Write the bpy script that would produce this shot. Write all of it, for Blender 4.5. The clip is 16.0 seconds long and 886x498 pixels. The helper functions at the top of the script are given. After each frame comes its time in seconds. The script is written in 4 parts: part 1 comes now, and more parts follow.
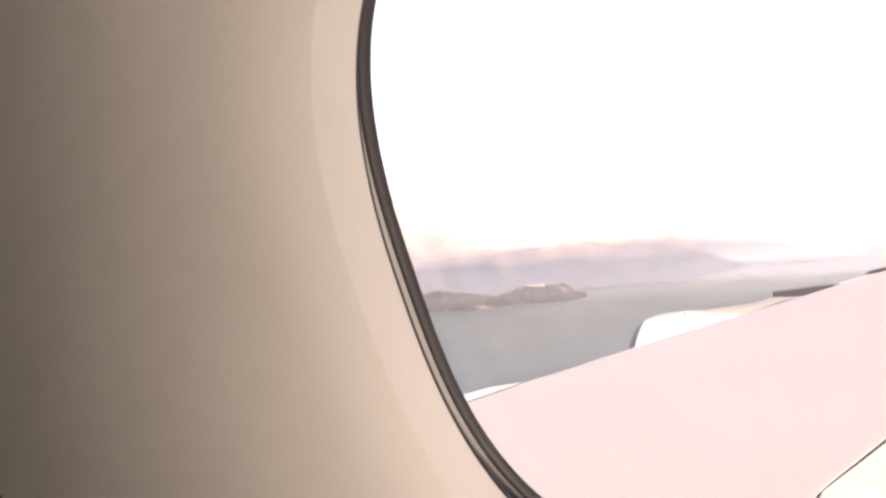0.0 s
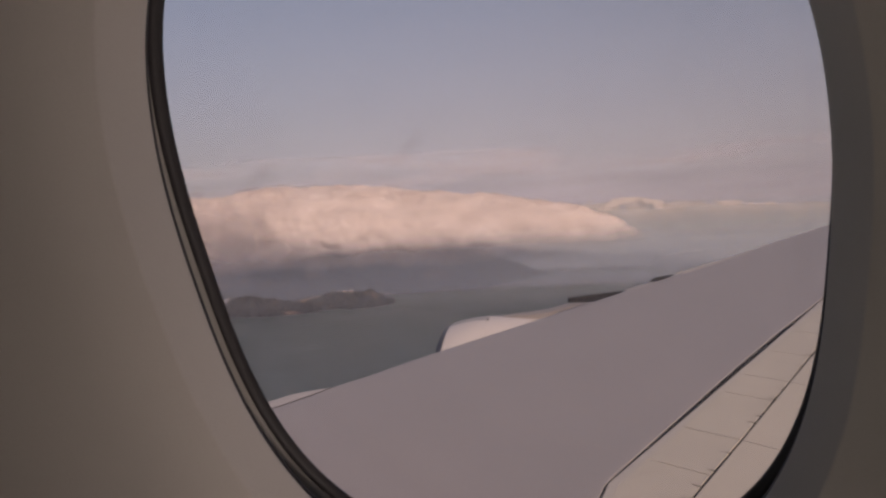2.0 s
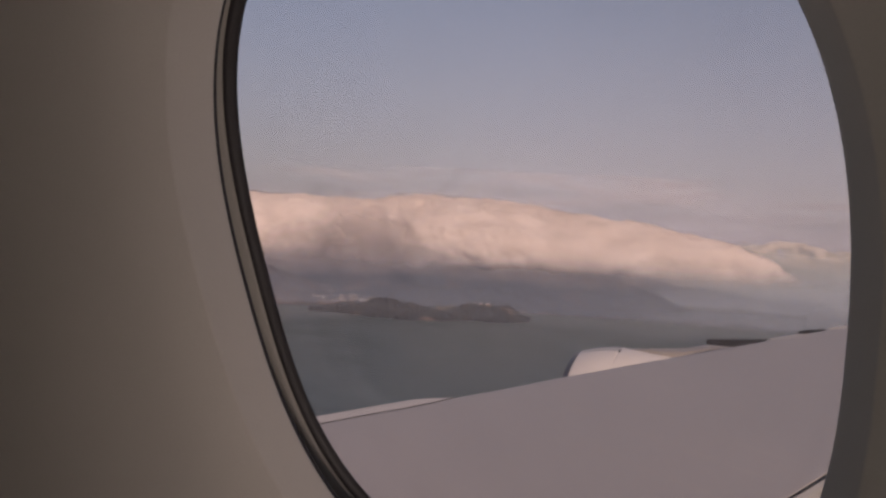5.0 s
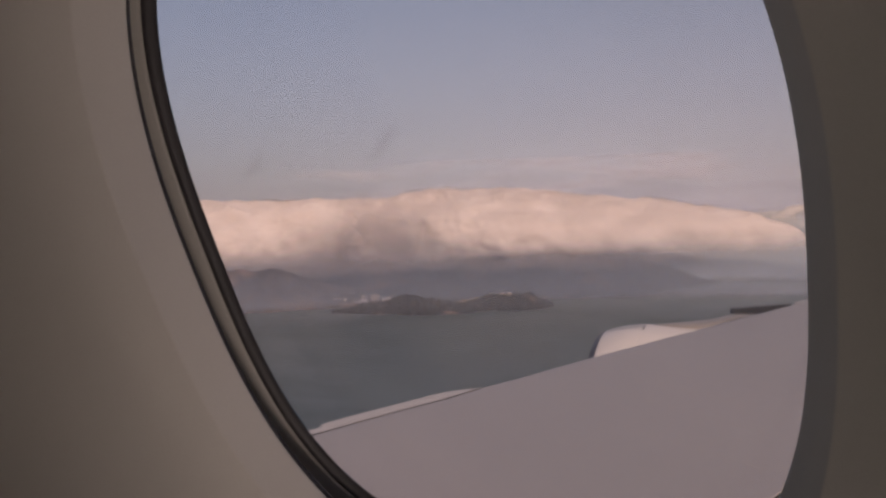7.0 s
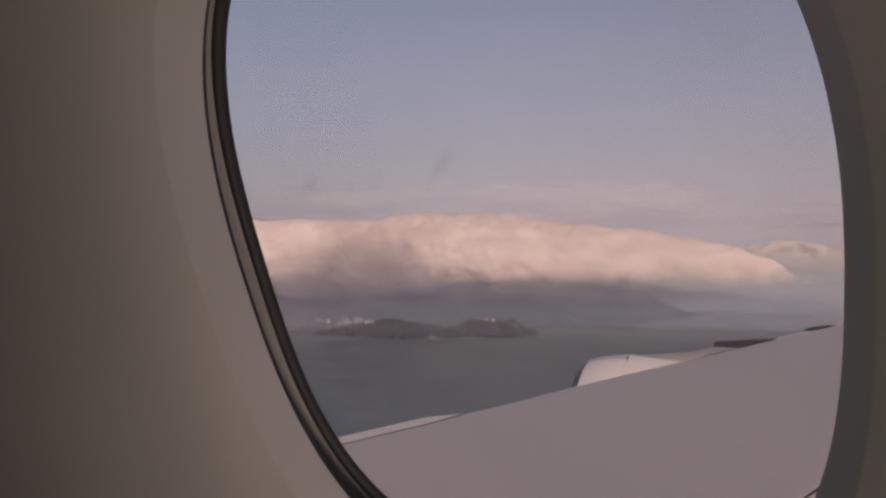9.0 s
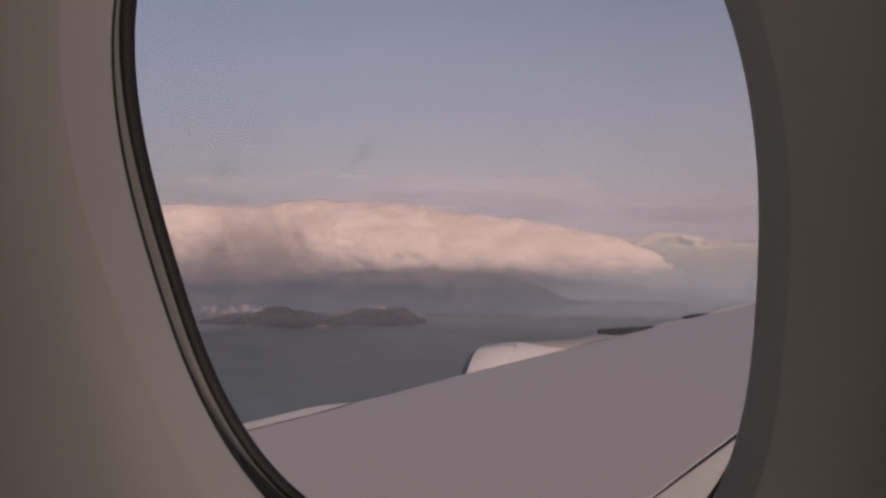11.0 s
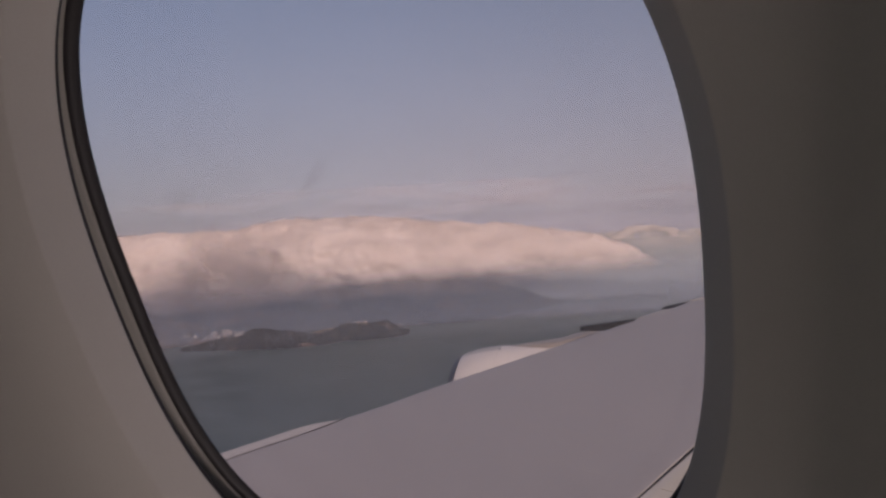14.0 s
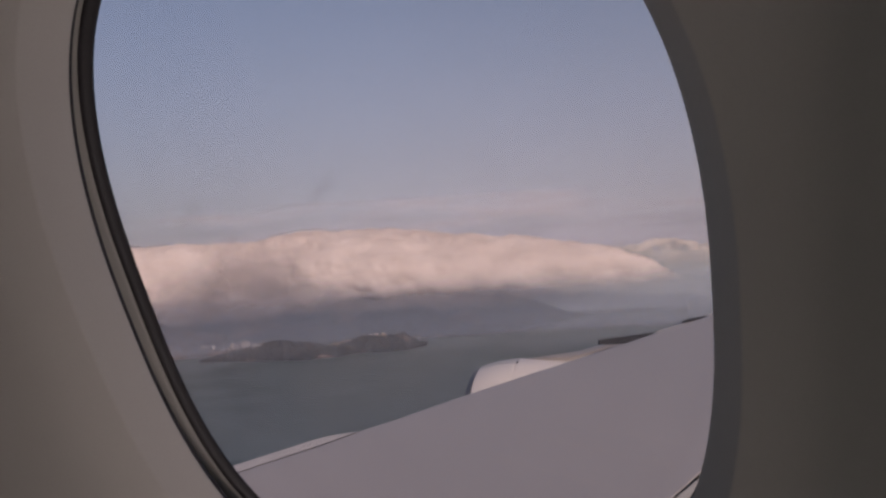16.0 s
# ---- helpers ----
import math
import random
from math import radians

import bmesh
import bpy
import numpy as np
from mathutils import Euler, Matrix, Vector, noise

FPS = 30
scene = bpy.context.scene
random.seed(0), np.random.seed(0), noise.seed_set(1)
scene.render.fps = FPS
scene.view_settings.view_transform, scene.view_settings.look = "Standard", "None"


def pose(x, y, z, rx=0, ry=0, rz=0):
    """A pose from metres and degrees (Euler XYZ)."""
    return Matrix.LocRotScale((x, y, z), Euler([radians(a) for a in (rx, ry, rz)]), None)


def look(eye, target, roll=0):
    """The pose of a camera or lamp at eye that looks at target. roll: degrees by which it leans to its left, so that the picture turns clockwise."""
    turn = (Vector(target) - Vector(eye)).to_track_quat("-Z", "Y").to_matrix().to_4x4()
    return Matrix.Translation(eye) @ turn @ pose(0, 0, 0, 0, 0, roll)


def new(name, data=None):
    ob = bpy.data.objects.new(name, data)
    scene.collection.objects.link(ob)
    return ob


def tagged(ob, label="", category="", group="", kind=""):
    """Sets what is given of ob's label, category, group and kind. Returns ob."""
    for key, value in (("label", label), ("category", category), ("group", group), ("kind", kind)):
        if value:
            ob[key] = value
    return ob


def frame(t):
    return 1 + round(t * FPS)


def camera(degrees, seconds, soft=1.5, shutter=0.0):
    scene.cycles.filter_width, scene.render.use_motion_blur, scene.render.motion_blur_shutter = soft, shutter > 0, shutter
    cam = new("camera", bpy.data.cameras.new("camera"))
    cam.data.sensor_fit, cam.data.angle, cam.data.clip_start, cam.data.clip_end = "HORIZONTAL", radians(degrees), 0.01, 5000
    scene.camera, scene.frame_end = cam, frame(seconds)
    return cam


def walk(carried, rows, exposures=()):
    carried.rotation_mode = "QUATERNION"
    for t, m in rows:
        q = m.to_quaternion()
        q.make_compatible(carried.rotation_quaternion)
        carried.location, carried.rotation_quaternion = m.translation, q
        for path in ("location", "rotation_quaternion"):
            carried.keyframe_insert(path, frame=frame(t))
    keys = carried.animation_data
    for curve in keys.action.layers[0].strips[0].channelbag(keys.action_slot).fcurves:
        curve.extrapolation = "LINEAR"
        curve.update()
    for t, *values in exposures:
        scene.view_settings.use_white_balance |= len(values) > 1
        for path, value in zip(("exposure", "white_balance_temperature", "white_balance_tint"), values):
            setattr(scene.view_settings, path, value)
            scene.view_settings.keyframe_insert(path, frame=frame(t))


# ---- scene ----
# World: x towards the tail, y outboard, z up; the origin is the middle of the cabin window.
cam = camera(55.43, 16.0, soft=2.6)
PATH = [
    (0.0, pose(0.0683, -0.4018, 0.0265, 87.840, 4.690, 26.532)),
    (0.5, pose(0.0926, -0.4241, 0.0307, 89.264, 6.553, 19.389)),
    (1.0, pose(0.0875, -0.4188, 0.0295, 89.021, 5.317, 17.733)),
    (1.5, pose(0.0777, -0.4074, 0.0203, 88.463, 3.458, 14.833)),
    (2.0, pose(0.0739, -0.4012, 0.0160, 87.332, 3.237, 13.688)),
    (2.5, pose(0.0895, -0.3852, 0.0138, 85.195, 4.750, 14.787)),
    (3.0, pose(0.0925, -0.3977, 0.0443, 87.959, -0.079, 24.998)),
    (3.2, pose(0.0746, -0.3977, 0.0440, 86.800, -4.100, 27.300)),
    (5.3, pose(0.1335, -0.3985, 0.0240, 88.770, -2.200, 22.800)),
    (5.5, pose(0.1337, -0.3981, 0.0237, 89.561, 0.172, 24.605)),
    (6.0, pose(0.1320, -0.3806, 0.0114, 87.580, -0.355, 26.773)),
    (6.5, pose(0.1473, -0.3769, 0.0107, 88.532, 0.994, 24.982)),
    (7.0, pose(0.1529, -0.3673, 0.0077, 88.029, 2.034, 24.571)),
    (7.5, pose(0.1505, -0.3827, 0.0094, 89.161, 2.231, 25.065)),
    (8.0, pose(0.1498, -0.3793, 0.0068, 88.776, 1.817, 25.080)),
    (8.2, pose(0.1472, -0.3860, 0.0068, 88.990, 1.700, 25.100)),
    (10.3, pose(0.1205, -0.4035, 0.0092, 90.280, -0.870, 19.500)),
    (10.5, pose(0.1207, -0.3977, 0.0092, 89.460, 0.360, 18.601)),
    (11.0, pose(0.1174, -0.4000, 0.0077, 88.912, -0.415, 16.199)),
    (11.5, pose(0.1100, -0.4020, 0.0095, 87.225, -0.536, 15.183)),
    (12.0, pose(0.1111, -0.4010, 0.0112, 87.411, -0.383, 14.907)),
    (12.5, pose(0.1142, -0.4122, 0.0122, 88.721, -0.284, 14.981)),
    (13.0, pose(0.1187, -0.4066, 0.0104, 88.881, 1.191, 15.485)),
    (13.5, pose(0.1258, -0.4006, 0.0097, 89.134, 2.515, 14.919)),
    (14.0, pose(0.1296, -0.4047, 0.0101, 89.437, 3.896, 14.630)),
    (14.5, pose(0.1353, -0.4002, 0.0096, 90.234, 3.947, 15.098)),
    (15.0, pose(0.1404, -0.3985, 0.0086, 90.265, 4.300, 15.226)),
    (15.5, pose(0.1347, -0.4066, 0.0097, 90.479, 3.805, 15.577)),
    (16.0, pose(0.1342, -0.4042, 0.0090, 90.354, 3.666, 15.845)),
]
EXPOSURE = [(0.0, 2.38, 7600, 15), (0.3, 1.70, 7500, 17), (0.5, 1.29, 7350, 16), (0.8, 0.74, 7350, 17), (1.0, 0.54, 7350, 18), (1.5, 0.16, 7300, 19), (2.0, 0.11, 7250, 19), (3.0, 0.03, 7250, 19),
            (5.5, 0.10, 7250, 19), (8.0, 0.15, 7200, 19), (10.5, 0.05, 7050, 20), (12.5, 0.05, 6820, 19), (14.0, 0.00, 6740, 19), (16.0, 0.05, 6600, 17)]
walk(cam, PATH, EXPOSURE)

# ---- light ----
SUN_DIR = Vector((0.64, -0.64, 0.42)).normalized()      # towards the sun
world = bpy.data.worlds.new("evening_sky")
scene.world = world
world.use_nodes = True
wn, wl = world.node_tree.nodes, world.node_tree.links
sky = wn.new("ShaderNodeTexSky")
sky.sky_type = "NISHITA"
sky.sun_disc = False
sky.sun_elevation = math.asin(SUN_DIR.z)
sky.sun_rotation = math.atan2(SUN_DIR.x, SUN_DIR.y)
sky.altitude = 600
sky.air_density = 1.0
sky.dust_density = 0.8
sky.ozone_density = 1.5
wn["Background"].inputs["Strength"].default_value = 0.080
wl.new(sky.outputs["Color"], wn["Background"].inputs["Color"])
sun_data = bpy.data.lights.new("sun", "SUN")
sun_data.energy = 3.8
sun_data.angle = radians(0.6)
sun_data.color = (1.0, 0.80, 0.62)
sun = new("sun", sun_data)
sun.matrix_world = look(SUN_DIR * 50, (0, 0, 0))

TILT = Matrix.Rotation(0.46765, 4, "X")        # the wall leans in over the seats

# ---- materials ----


def material(name, colour, rough=0.5, metal=0.0, vary=0.08, scale=6.0, fine=60.0, bump=0.05, depth=0.01, coat=0.0, spec=0.5):
    """A surface with colour variation at two scales and a fine relief."""
    m = bpy.data.materials.new(name)
    m.use_nodes = True
    n, l = m.node_tree.nodes, m.node_tree.links
    p = n["Principled BSDF"]
    p.inputs["Roughness"].default_value = rough
    p.inputs["Metallic"].default_value = metal
    p.inputs["Coat Weight"].default_value = coat
    p.inputs["Specular IOR Level"].default_value = spec
    tc = n.new("ShaderNodeTexCoord")
    a, b = n.new("ShaderNodeTexNoise"), n.new("ShaderNodeTexNoise")
    a.inputs["Scale"].default_value, b.inputs["Scale"].default_value = scale, fine
    a.inputs["Detail"].default_value = 5
    b.inputs["Detail"].default_value = 4
    add = n.new("ShaderNodeMath")
    add.operation = "ADD"
    ramp = n.new("ShaderNodeMapRange")
    ramp.inputs["From Min"].default_value, ramp.inputs["From Max"].default_value = 0.6, 1.4
    ramp.inputs["To Min"].default_value, ramp.inputs["To Max"].default_value = 1 - vary, 1 + vary
    mul = n.new("ShaderNodeVectorMath")
    mul.operation = "SCALE"
    mul.inputs[0].default_value = colour
    bn = n.new("ShaderNodeBump")
    bn.inputs["Strength"].default_value, bn.inputs["Distance"].default_value = bump, depth
    l.new(tc.outputs["Object"], a.inputs["Vector"])
    l.new(tc.outputs["Object"], b.inputs["Vector"])
    l.new(a.outputs["Fac"], add.inputs[0])
    l.new(b.outputs["Fac"], add.inputs[1])
    l.new(add.outputs[0], ramp.inputs["Value"])
    l.new(ramp.outputs[0], mul.inputs["Scale"])
    l.new(mul.outputs[0], p.inputs["Base Color"])
    l.new(b.outputs["Fac"], bn.inputs["Height"])
    l.new(bn.outputs[0], p.inputs["Normal"])
    return m


M_LINER = material("liner_plastic", (0.565, 0.525, 0.487), 0.72, vary=0.035, scale=5, fine=900, bump=0.10, depth=0.0006, spec=0.15)
# unseen cabin walls, kept pale and cool to bounce light onto the liner
M_CABIN = material("cabin_panel", (0.665, 0.72, 0.70), 0.7, vary=0.05, scale=3, fine=300, bump=0.05, depth=0.001)
# unseen ceiling, coloured dark so the top of the wall gets less light
M_OVERHEAD = material("darkened_ceiling", (0.16, 0.15, 0.145), 0.8, vary=0.05, scale=3, fine=300, bump=0.05, depth=0.001)
M_RUBBER = material("black_rubber", (0.022, 0.018, 0.019), 0.6, vary=0.2, scale=40, fine=600, bump=0.1, depth=0.0004)
M_RETAINER = material("grey_retainer", (0.30, 0.28, 0.25), 0.5, vary=0.06, scale=20, fine=500, bump=0.05, depth=0.0003)
M_CHANNEL = material("dark_grey_channel", (0.34, 0.34, 0.32), 0.6, vary=0.1, scale=20, fine=500, bump=0.05, depth=0.0003)
M_WING = material("wing_grey_paint", (0.362, 0.345, 0.352), 0.42, vary=0.035, scale=0.6, fine=9, bump=0.02, depth=0.004)
M_EDGE = material("pale_edge_paint", (0.50, 0.48, 0.48), 0.45, vary=0.04, scale=1.2, fine=14)
M_JOINT = material("joint_sealant", (0.50, 0.47, 0.455), 0.5, vary=0.08, scale=3, fine=30)
M_WHITE = material("white_aircraft_paint", (0.74, 0.70, 0.69), 0.35, vary=0.03, scale=1.0, fine=14, bump=0.02, depth=0.002)
M_COVER = material("hinge_cover_paint", (0.52, 0.50, 0.47), 0.5, vary=0.06, scale=2.0, fine=20, bump=0.03, depth=0.003)
M_PYLON = material("pylon_paint", (0.38, 0.345, 0.32), 0.45, vary=0.04, scale=1.5, fine=20)
M_CROWN = material("cowl_crown_grey", (0.47, 0.455, 0.46), 0.4, vary=0.04, scale=1.2, fine=14)
M_SLAT = material("pale_slat_paint", (0.42, 0.41, 0.405), 0.4, vary=0.04, scale=1.2, fine=14)
M_DARK = material("dark_gap", (0.016, 0.014, 0.015), 0.8, vary=0.2, scale=4, fine=40, spec=0.1)
# slat ends sit in shade; the near-black puts that into the colour
M_SLATSHADE = material("slat_shade_grey", (0.026, 0.025, 0.028), 0.6, vary=0.08, scale=2, fine=20, spec=0.2)
# bare metal, darkened to hold the shade of the lip's front
M_LIP = material("darkened_metal", (0.10, 0.10, 0.12), 0.45, metal=0.3, vary=0.04, scale=3, fine=40)
M_BUILD = material("white_stucco", (0.64, 0.59, 0.55), 0.8, vary=0.08, scale=0.08, fine=0.6)
M_TAN = material("tan_stucco", (0.44, 0.365, 0.335), 0.85, vary=0.1, scale=0.08, fine=0.6)
M_ROOF = material("pale_roof", (0.5, 0.45, 0.42), 0.8, vary=0.1, scale=0.1, fine=0.8)
M_WINGLASS = material("dark_window_glass", (0.05, 0.055, 0.06), 0.2, vary=0.1, scale=0.2, fine=1)


def grimy_paint(name, colour, grime):
    """Pale paint with smears of grease drawn out along the airflow, and small stains."""
    m = material(name, colour, 0.5, vary=0.07, scale=1.6, fine=22, bump=0.03, depth=0.003)
    n, l = m.node_tree.nodes, m.node_tree.links
    p = n["Principled BSDF"]
    clean = p.inputs["Base Color"].links[0].from_socket
    tc, mp = n.new("ShaderNodeTexCoord"), n.new("ShaderNodeMapping")
    mp.inputs["Rotation"].default_value = (0, 0, 0.555)
    mp.inputs["Scale"].default_value = (0.7, 5.0, 1.0)
    streak, stain = n.new("ShaderNodeTexNoise"), n.new("ShaderNodeTexNoise")
    streak.inputs["Scale"].default_value, streak.inputs["Detail"].default_value = 1.3, 6
    stain.inputs["Scale"].default_value, stain.inputs["Detail"].default_value = 2.6, 7
    cut, spot, add = n.new("ShaderNodeMapRange"), n.new("ShaderNodeMapRange"), n.new("ShaderNodeMath")
    for node, lo, hi, top in ((cut, 0.50, 0.80, 0.18), (spot, 0.58, 0.82, 0.30)):
        node.interpolation_type = "SMOOTHSTEP"
        node.inputs["From Min"].default_value, node.inputs["From Max"].default_value, node.inputs["To Max"].default_value = lo, hi, top
    add.operation, add.use_clamp = "ADD", True
    mix = n.new("ShaderNodeMixRGB")
    mix.inputs["Color2"].default_value = (*grime, 1)
    l.new(tc.outputs["Object"], mp.inputs["Vector"])
    l.new(mp.outputs[0], streak.inputs["Vector"])
    l.new(tc.outputs["Object"], stain.inputs["Vector"])
    l.new(streak.outputs["Fac"], cut.inputs["Value"])
    l.new(stain.outputs["Fac"], spot.inputs["Value"])
    l.new(cut.outputs[0], add.inputs[0])
    l.new(spot.outputs[0], add.inputs[1])
    l.new(add.outputs[0], mix.inputs["Fac"])
    l.new(clean, mix.inputs["Color1"])
    l.new(mix.outputs[0], p.inputs["Base Color"])
    return m


M_CREAM = grimy_paint("spoiler_light_paint", (0.575, 0.545, 0.480), (0.27, 0.245, 0.20))


def water_material():
    m = bpy.data.materials.new("sea_water")
    m.use_nodes = True
    n, l = m.node_tree.nodes, m.node_tree.links
    p = n["Principled BSDF"]
    p.inputs["IOR"].default_value = 1.33
    p.inputs["Roughness"].default_value = 0.4
    tc = n.new("ShaderNodeTexCoord")
    mp = n.new("ShaderNodeMapping")
    mp.inputs["Rotation"].default_value = (0, 0, 0.18)
    mp.inputs["Scale"].default_value = (0.8, 1.1, 1.0)
    big, small = n.new("ShaderNodeTexNoise"), n.new("ShaderNodeTexNoise")
    big.inputs["Scale"].default_value, small.inputs["Scale"].default_value = 0.006, 0.05
    big.inputs["Detail"].default_value, small.inputs["Detail"].default_value = 5, 6
    ramp = n.new("ShaderNodeValToRGB")
    ramp.color_ramp.elements[0].position, ramp.color_ramp.elements[1].position = 0.41, 0.60
    ramp.color_ramp.elements[0].color, ramp.color_ramp.elements[1].color = (0.060, 0.092, 0.100, 1), (0.108, 0.146, 0.156, 1)
    mid, blend = n.new("ShaderNodeTexNoise"), n.new("ShaderNodeMath")
    mid.inputs["Scale"].default_value, mid.inputs["Detail"].default_value, mid.inputs["Roughness"].default_value = 0.022, 8, 0.7
    blend.operation = "MULTIPLY_ADD"
    blend.inputs[1].default_value = 0.45
    half = n.new("ShaderNodeMath")
    half.operation = "MULTIPLY"
    half.inputs[1].default_value = 0.55
    bn = n.new("ShaderNodeBump")
    bn.inputs["Strength"].default_value, bn.inputs["Distance"].default_value = 0.5, 2.0
    l.new(tc.outputs["Object"], mp.inputs["Vector"])
    l.new(mp.outputs[0], big.inputs["Vector"])
    l.new(mp.outputs[0], small.inputs["Vector"])
    l.new(mp.outputs[0], mid.inputs["Vector"])
    l.new(big.outputs["Fac"], half.inputs[0])
    l.new(mid.outputs["Fac"], blend.inputs[0])
    l.new(half.outputs[0], blend.inputs[2])
    l.new(blend.outputs[0], ramp.inputs[0])
    l.new(ramp.outputs[0], p.inputs["Base Color"])
    l.new(small.outputs["Fac"], bn.inputs["Height"])
    l.new(bn.outputs[0], p.inputs["Normal"])
    return m


def land_material(name, low, high, rock, scale, bare=(0.58, 0.70), shore=None):
    """Land in two mixed tones with bare pale ground showing through."""
    m = bpy.data.materials.new(name)
    m.use_nodes = True
    n, l = m.node_tree.nodes, m.node_tree.links
    p = n["Principled BSDF"]
    p.inputs["Roughness"].default_value = 0.9
    p.inputs["Specular IOR Level"].default_value = 0.1
    tc = n.new("ShaderNodeTexCoord")
    a, b, c = (n.new("ShaderNodeTexNoise") for _ in range(3))
    for node, sc, det in ((a, scale, 6), (b, scale * 7, 5), (c, scale * 0.6, 4)):
        node.inputs["Scale"].default_value, node.inputs["Detail"].default_value = sc, det
        l.new(tc.outputs["Object"], node.inputs["Vector"])
    r1, r2 = n.new("ShaderNodeValToRGB"), n.new("ShaderNodeValToRGB")
    r1.color_ramp.elements[0].position, r1.color_ramp.elements[1].position = 0.35, 0.65
    r1.color_ramp.elements[0].color, r1.color_ramp.elements[1].color = (*low, 1), (*high, 1)
    r2.color_ramp.elements[0].position, r2.color_ramp.elements[1].position = bare
    mix = n.new("ShaderNodeMixRGB")
    mix.inputs["Color2"].default_value = (*rock, 1)
    l.new(b.outputs["Fac"], r1.inputs[0])
    l.new(c.outputs["Fac"], r2.inputs[0])
    l.new(r2.outputs[0], mix.inputs["Fac"])
    l.new(r1.outputs[0], mix.inputs["Color1"])
    surface = mix.outputs[0]
    if shore:
        # pale rocks laid bare above the tide line, in patches
        geo, sep, band, patch, both, edge = n.new("ShaderNodeNewGeometry"), n.new("ShaderNodeSeparateXYZ"), n.new("ShaderNodeMapRange"), n.new("ShaderNodeTexNoise"), n.new("ShaderNodeMath"), n.new("ShaderNodeMixRGB")
        lump = n.new("ShaderNodeMapRange")
        band.inputs["From Min"].default_value, band.inputs["From Max"].default_value = -320, -326
        patch.inputs["Scale"].default_value, patch.inputs["Detail"].default_value = 0.012, 5
        lump.inputs["From Min"].default_value, lump.inputs["From Max"].default_value = 0.56, 0.72
        both.operation = "MULTIPLY"
        edge.inputs["Color2"].default_value = (*shore, 1)
        l.new(geo.outputs["Position"], sep.inputs[0])
        l.new(geo.outputs["Position"], patch.inputs["Vector"])
        l.new(sep.outputs["Z"], band.inputs["Value"])
        l.new(patch.outputs["Fac"], lump.inputs["Value"])
        l.new(band.outputs[0], both.inputs[0])
        l.new(lump.outputs[0], both.inputs[1])
        l.new(both.outputs[0], edge.inputs["Fac"])
        l.new(surface, edge.inputs["Color1"])
        surface = edge.outputs[0]
    l.new(surface, p.inputs["Base Color"])
    bn = n.new("ShaderNodeBump")
    bn.inputs["Strength"].default_value, bn.inputs["Distance"].default_value = 0.6, 6.0
    l.new(b.outputs["Fac"], bn.inputs["Height"])
    l.new(bn.outputs[0], p.inputs["Normal"])
    return m


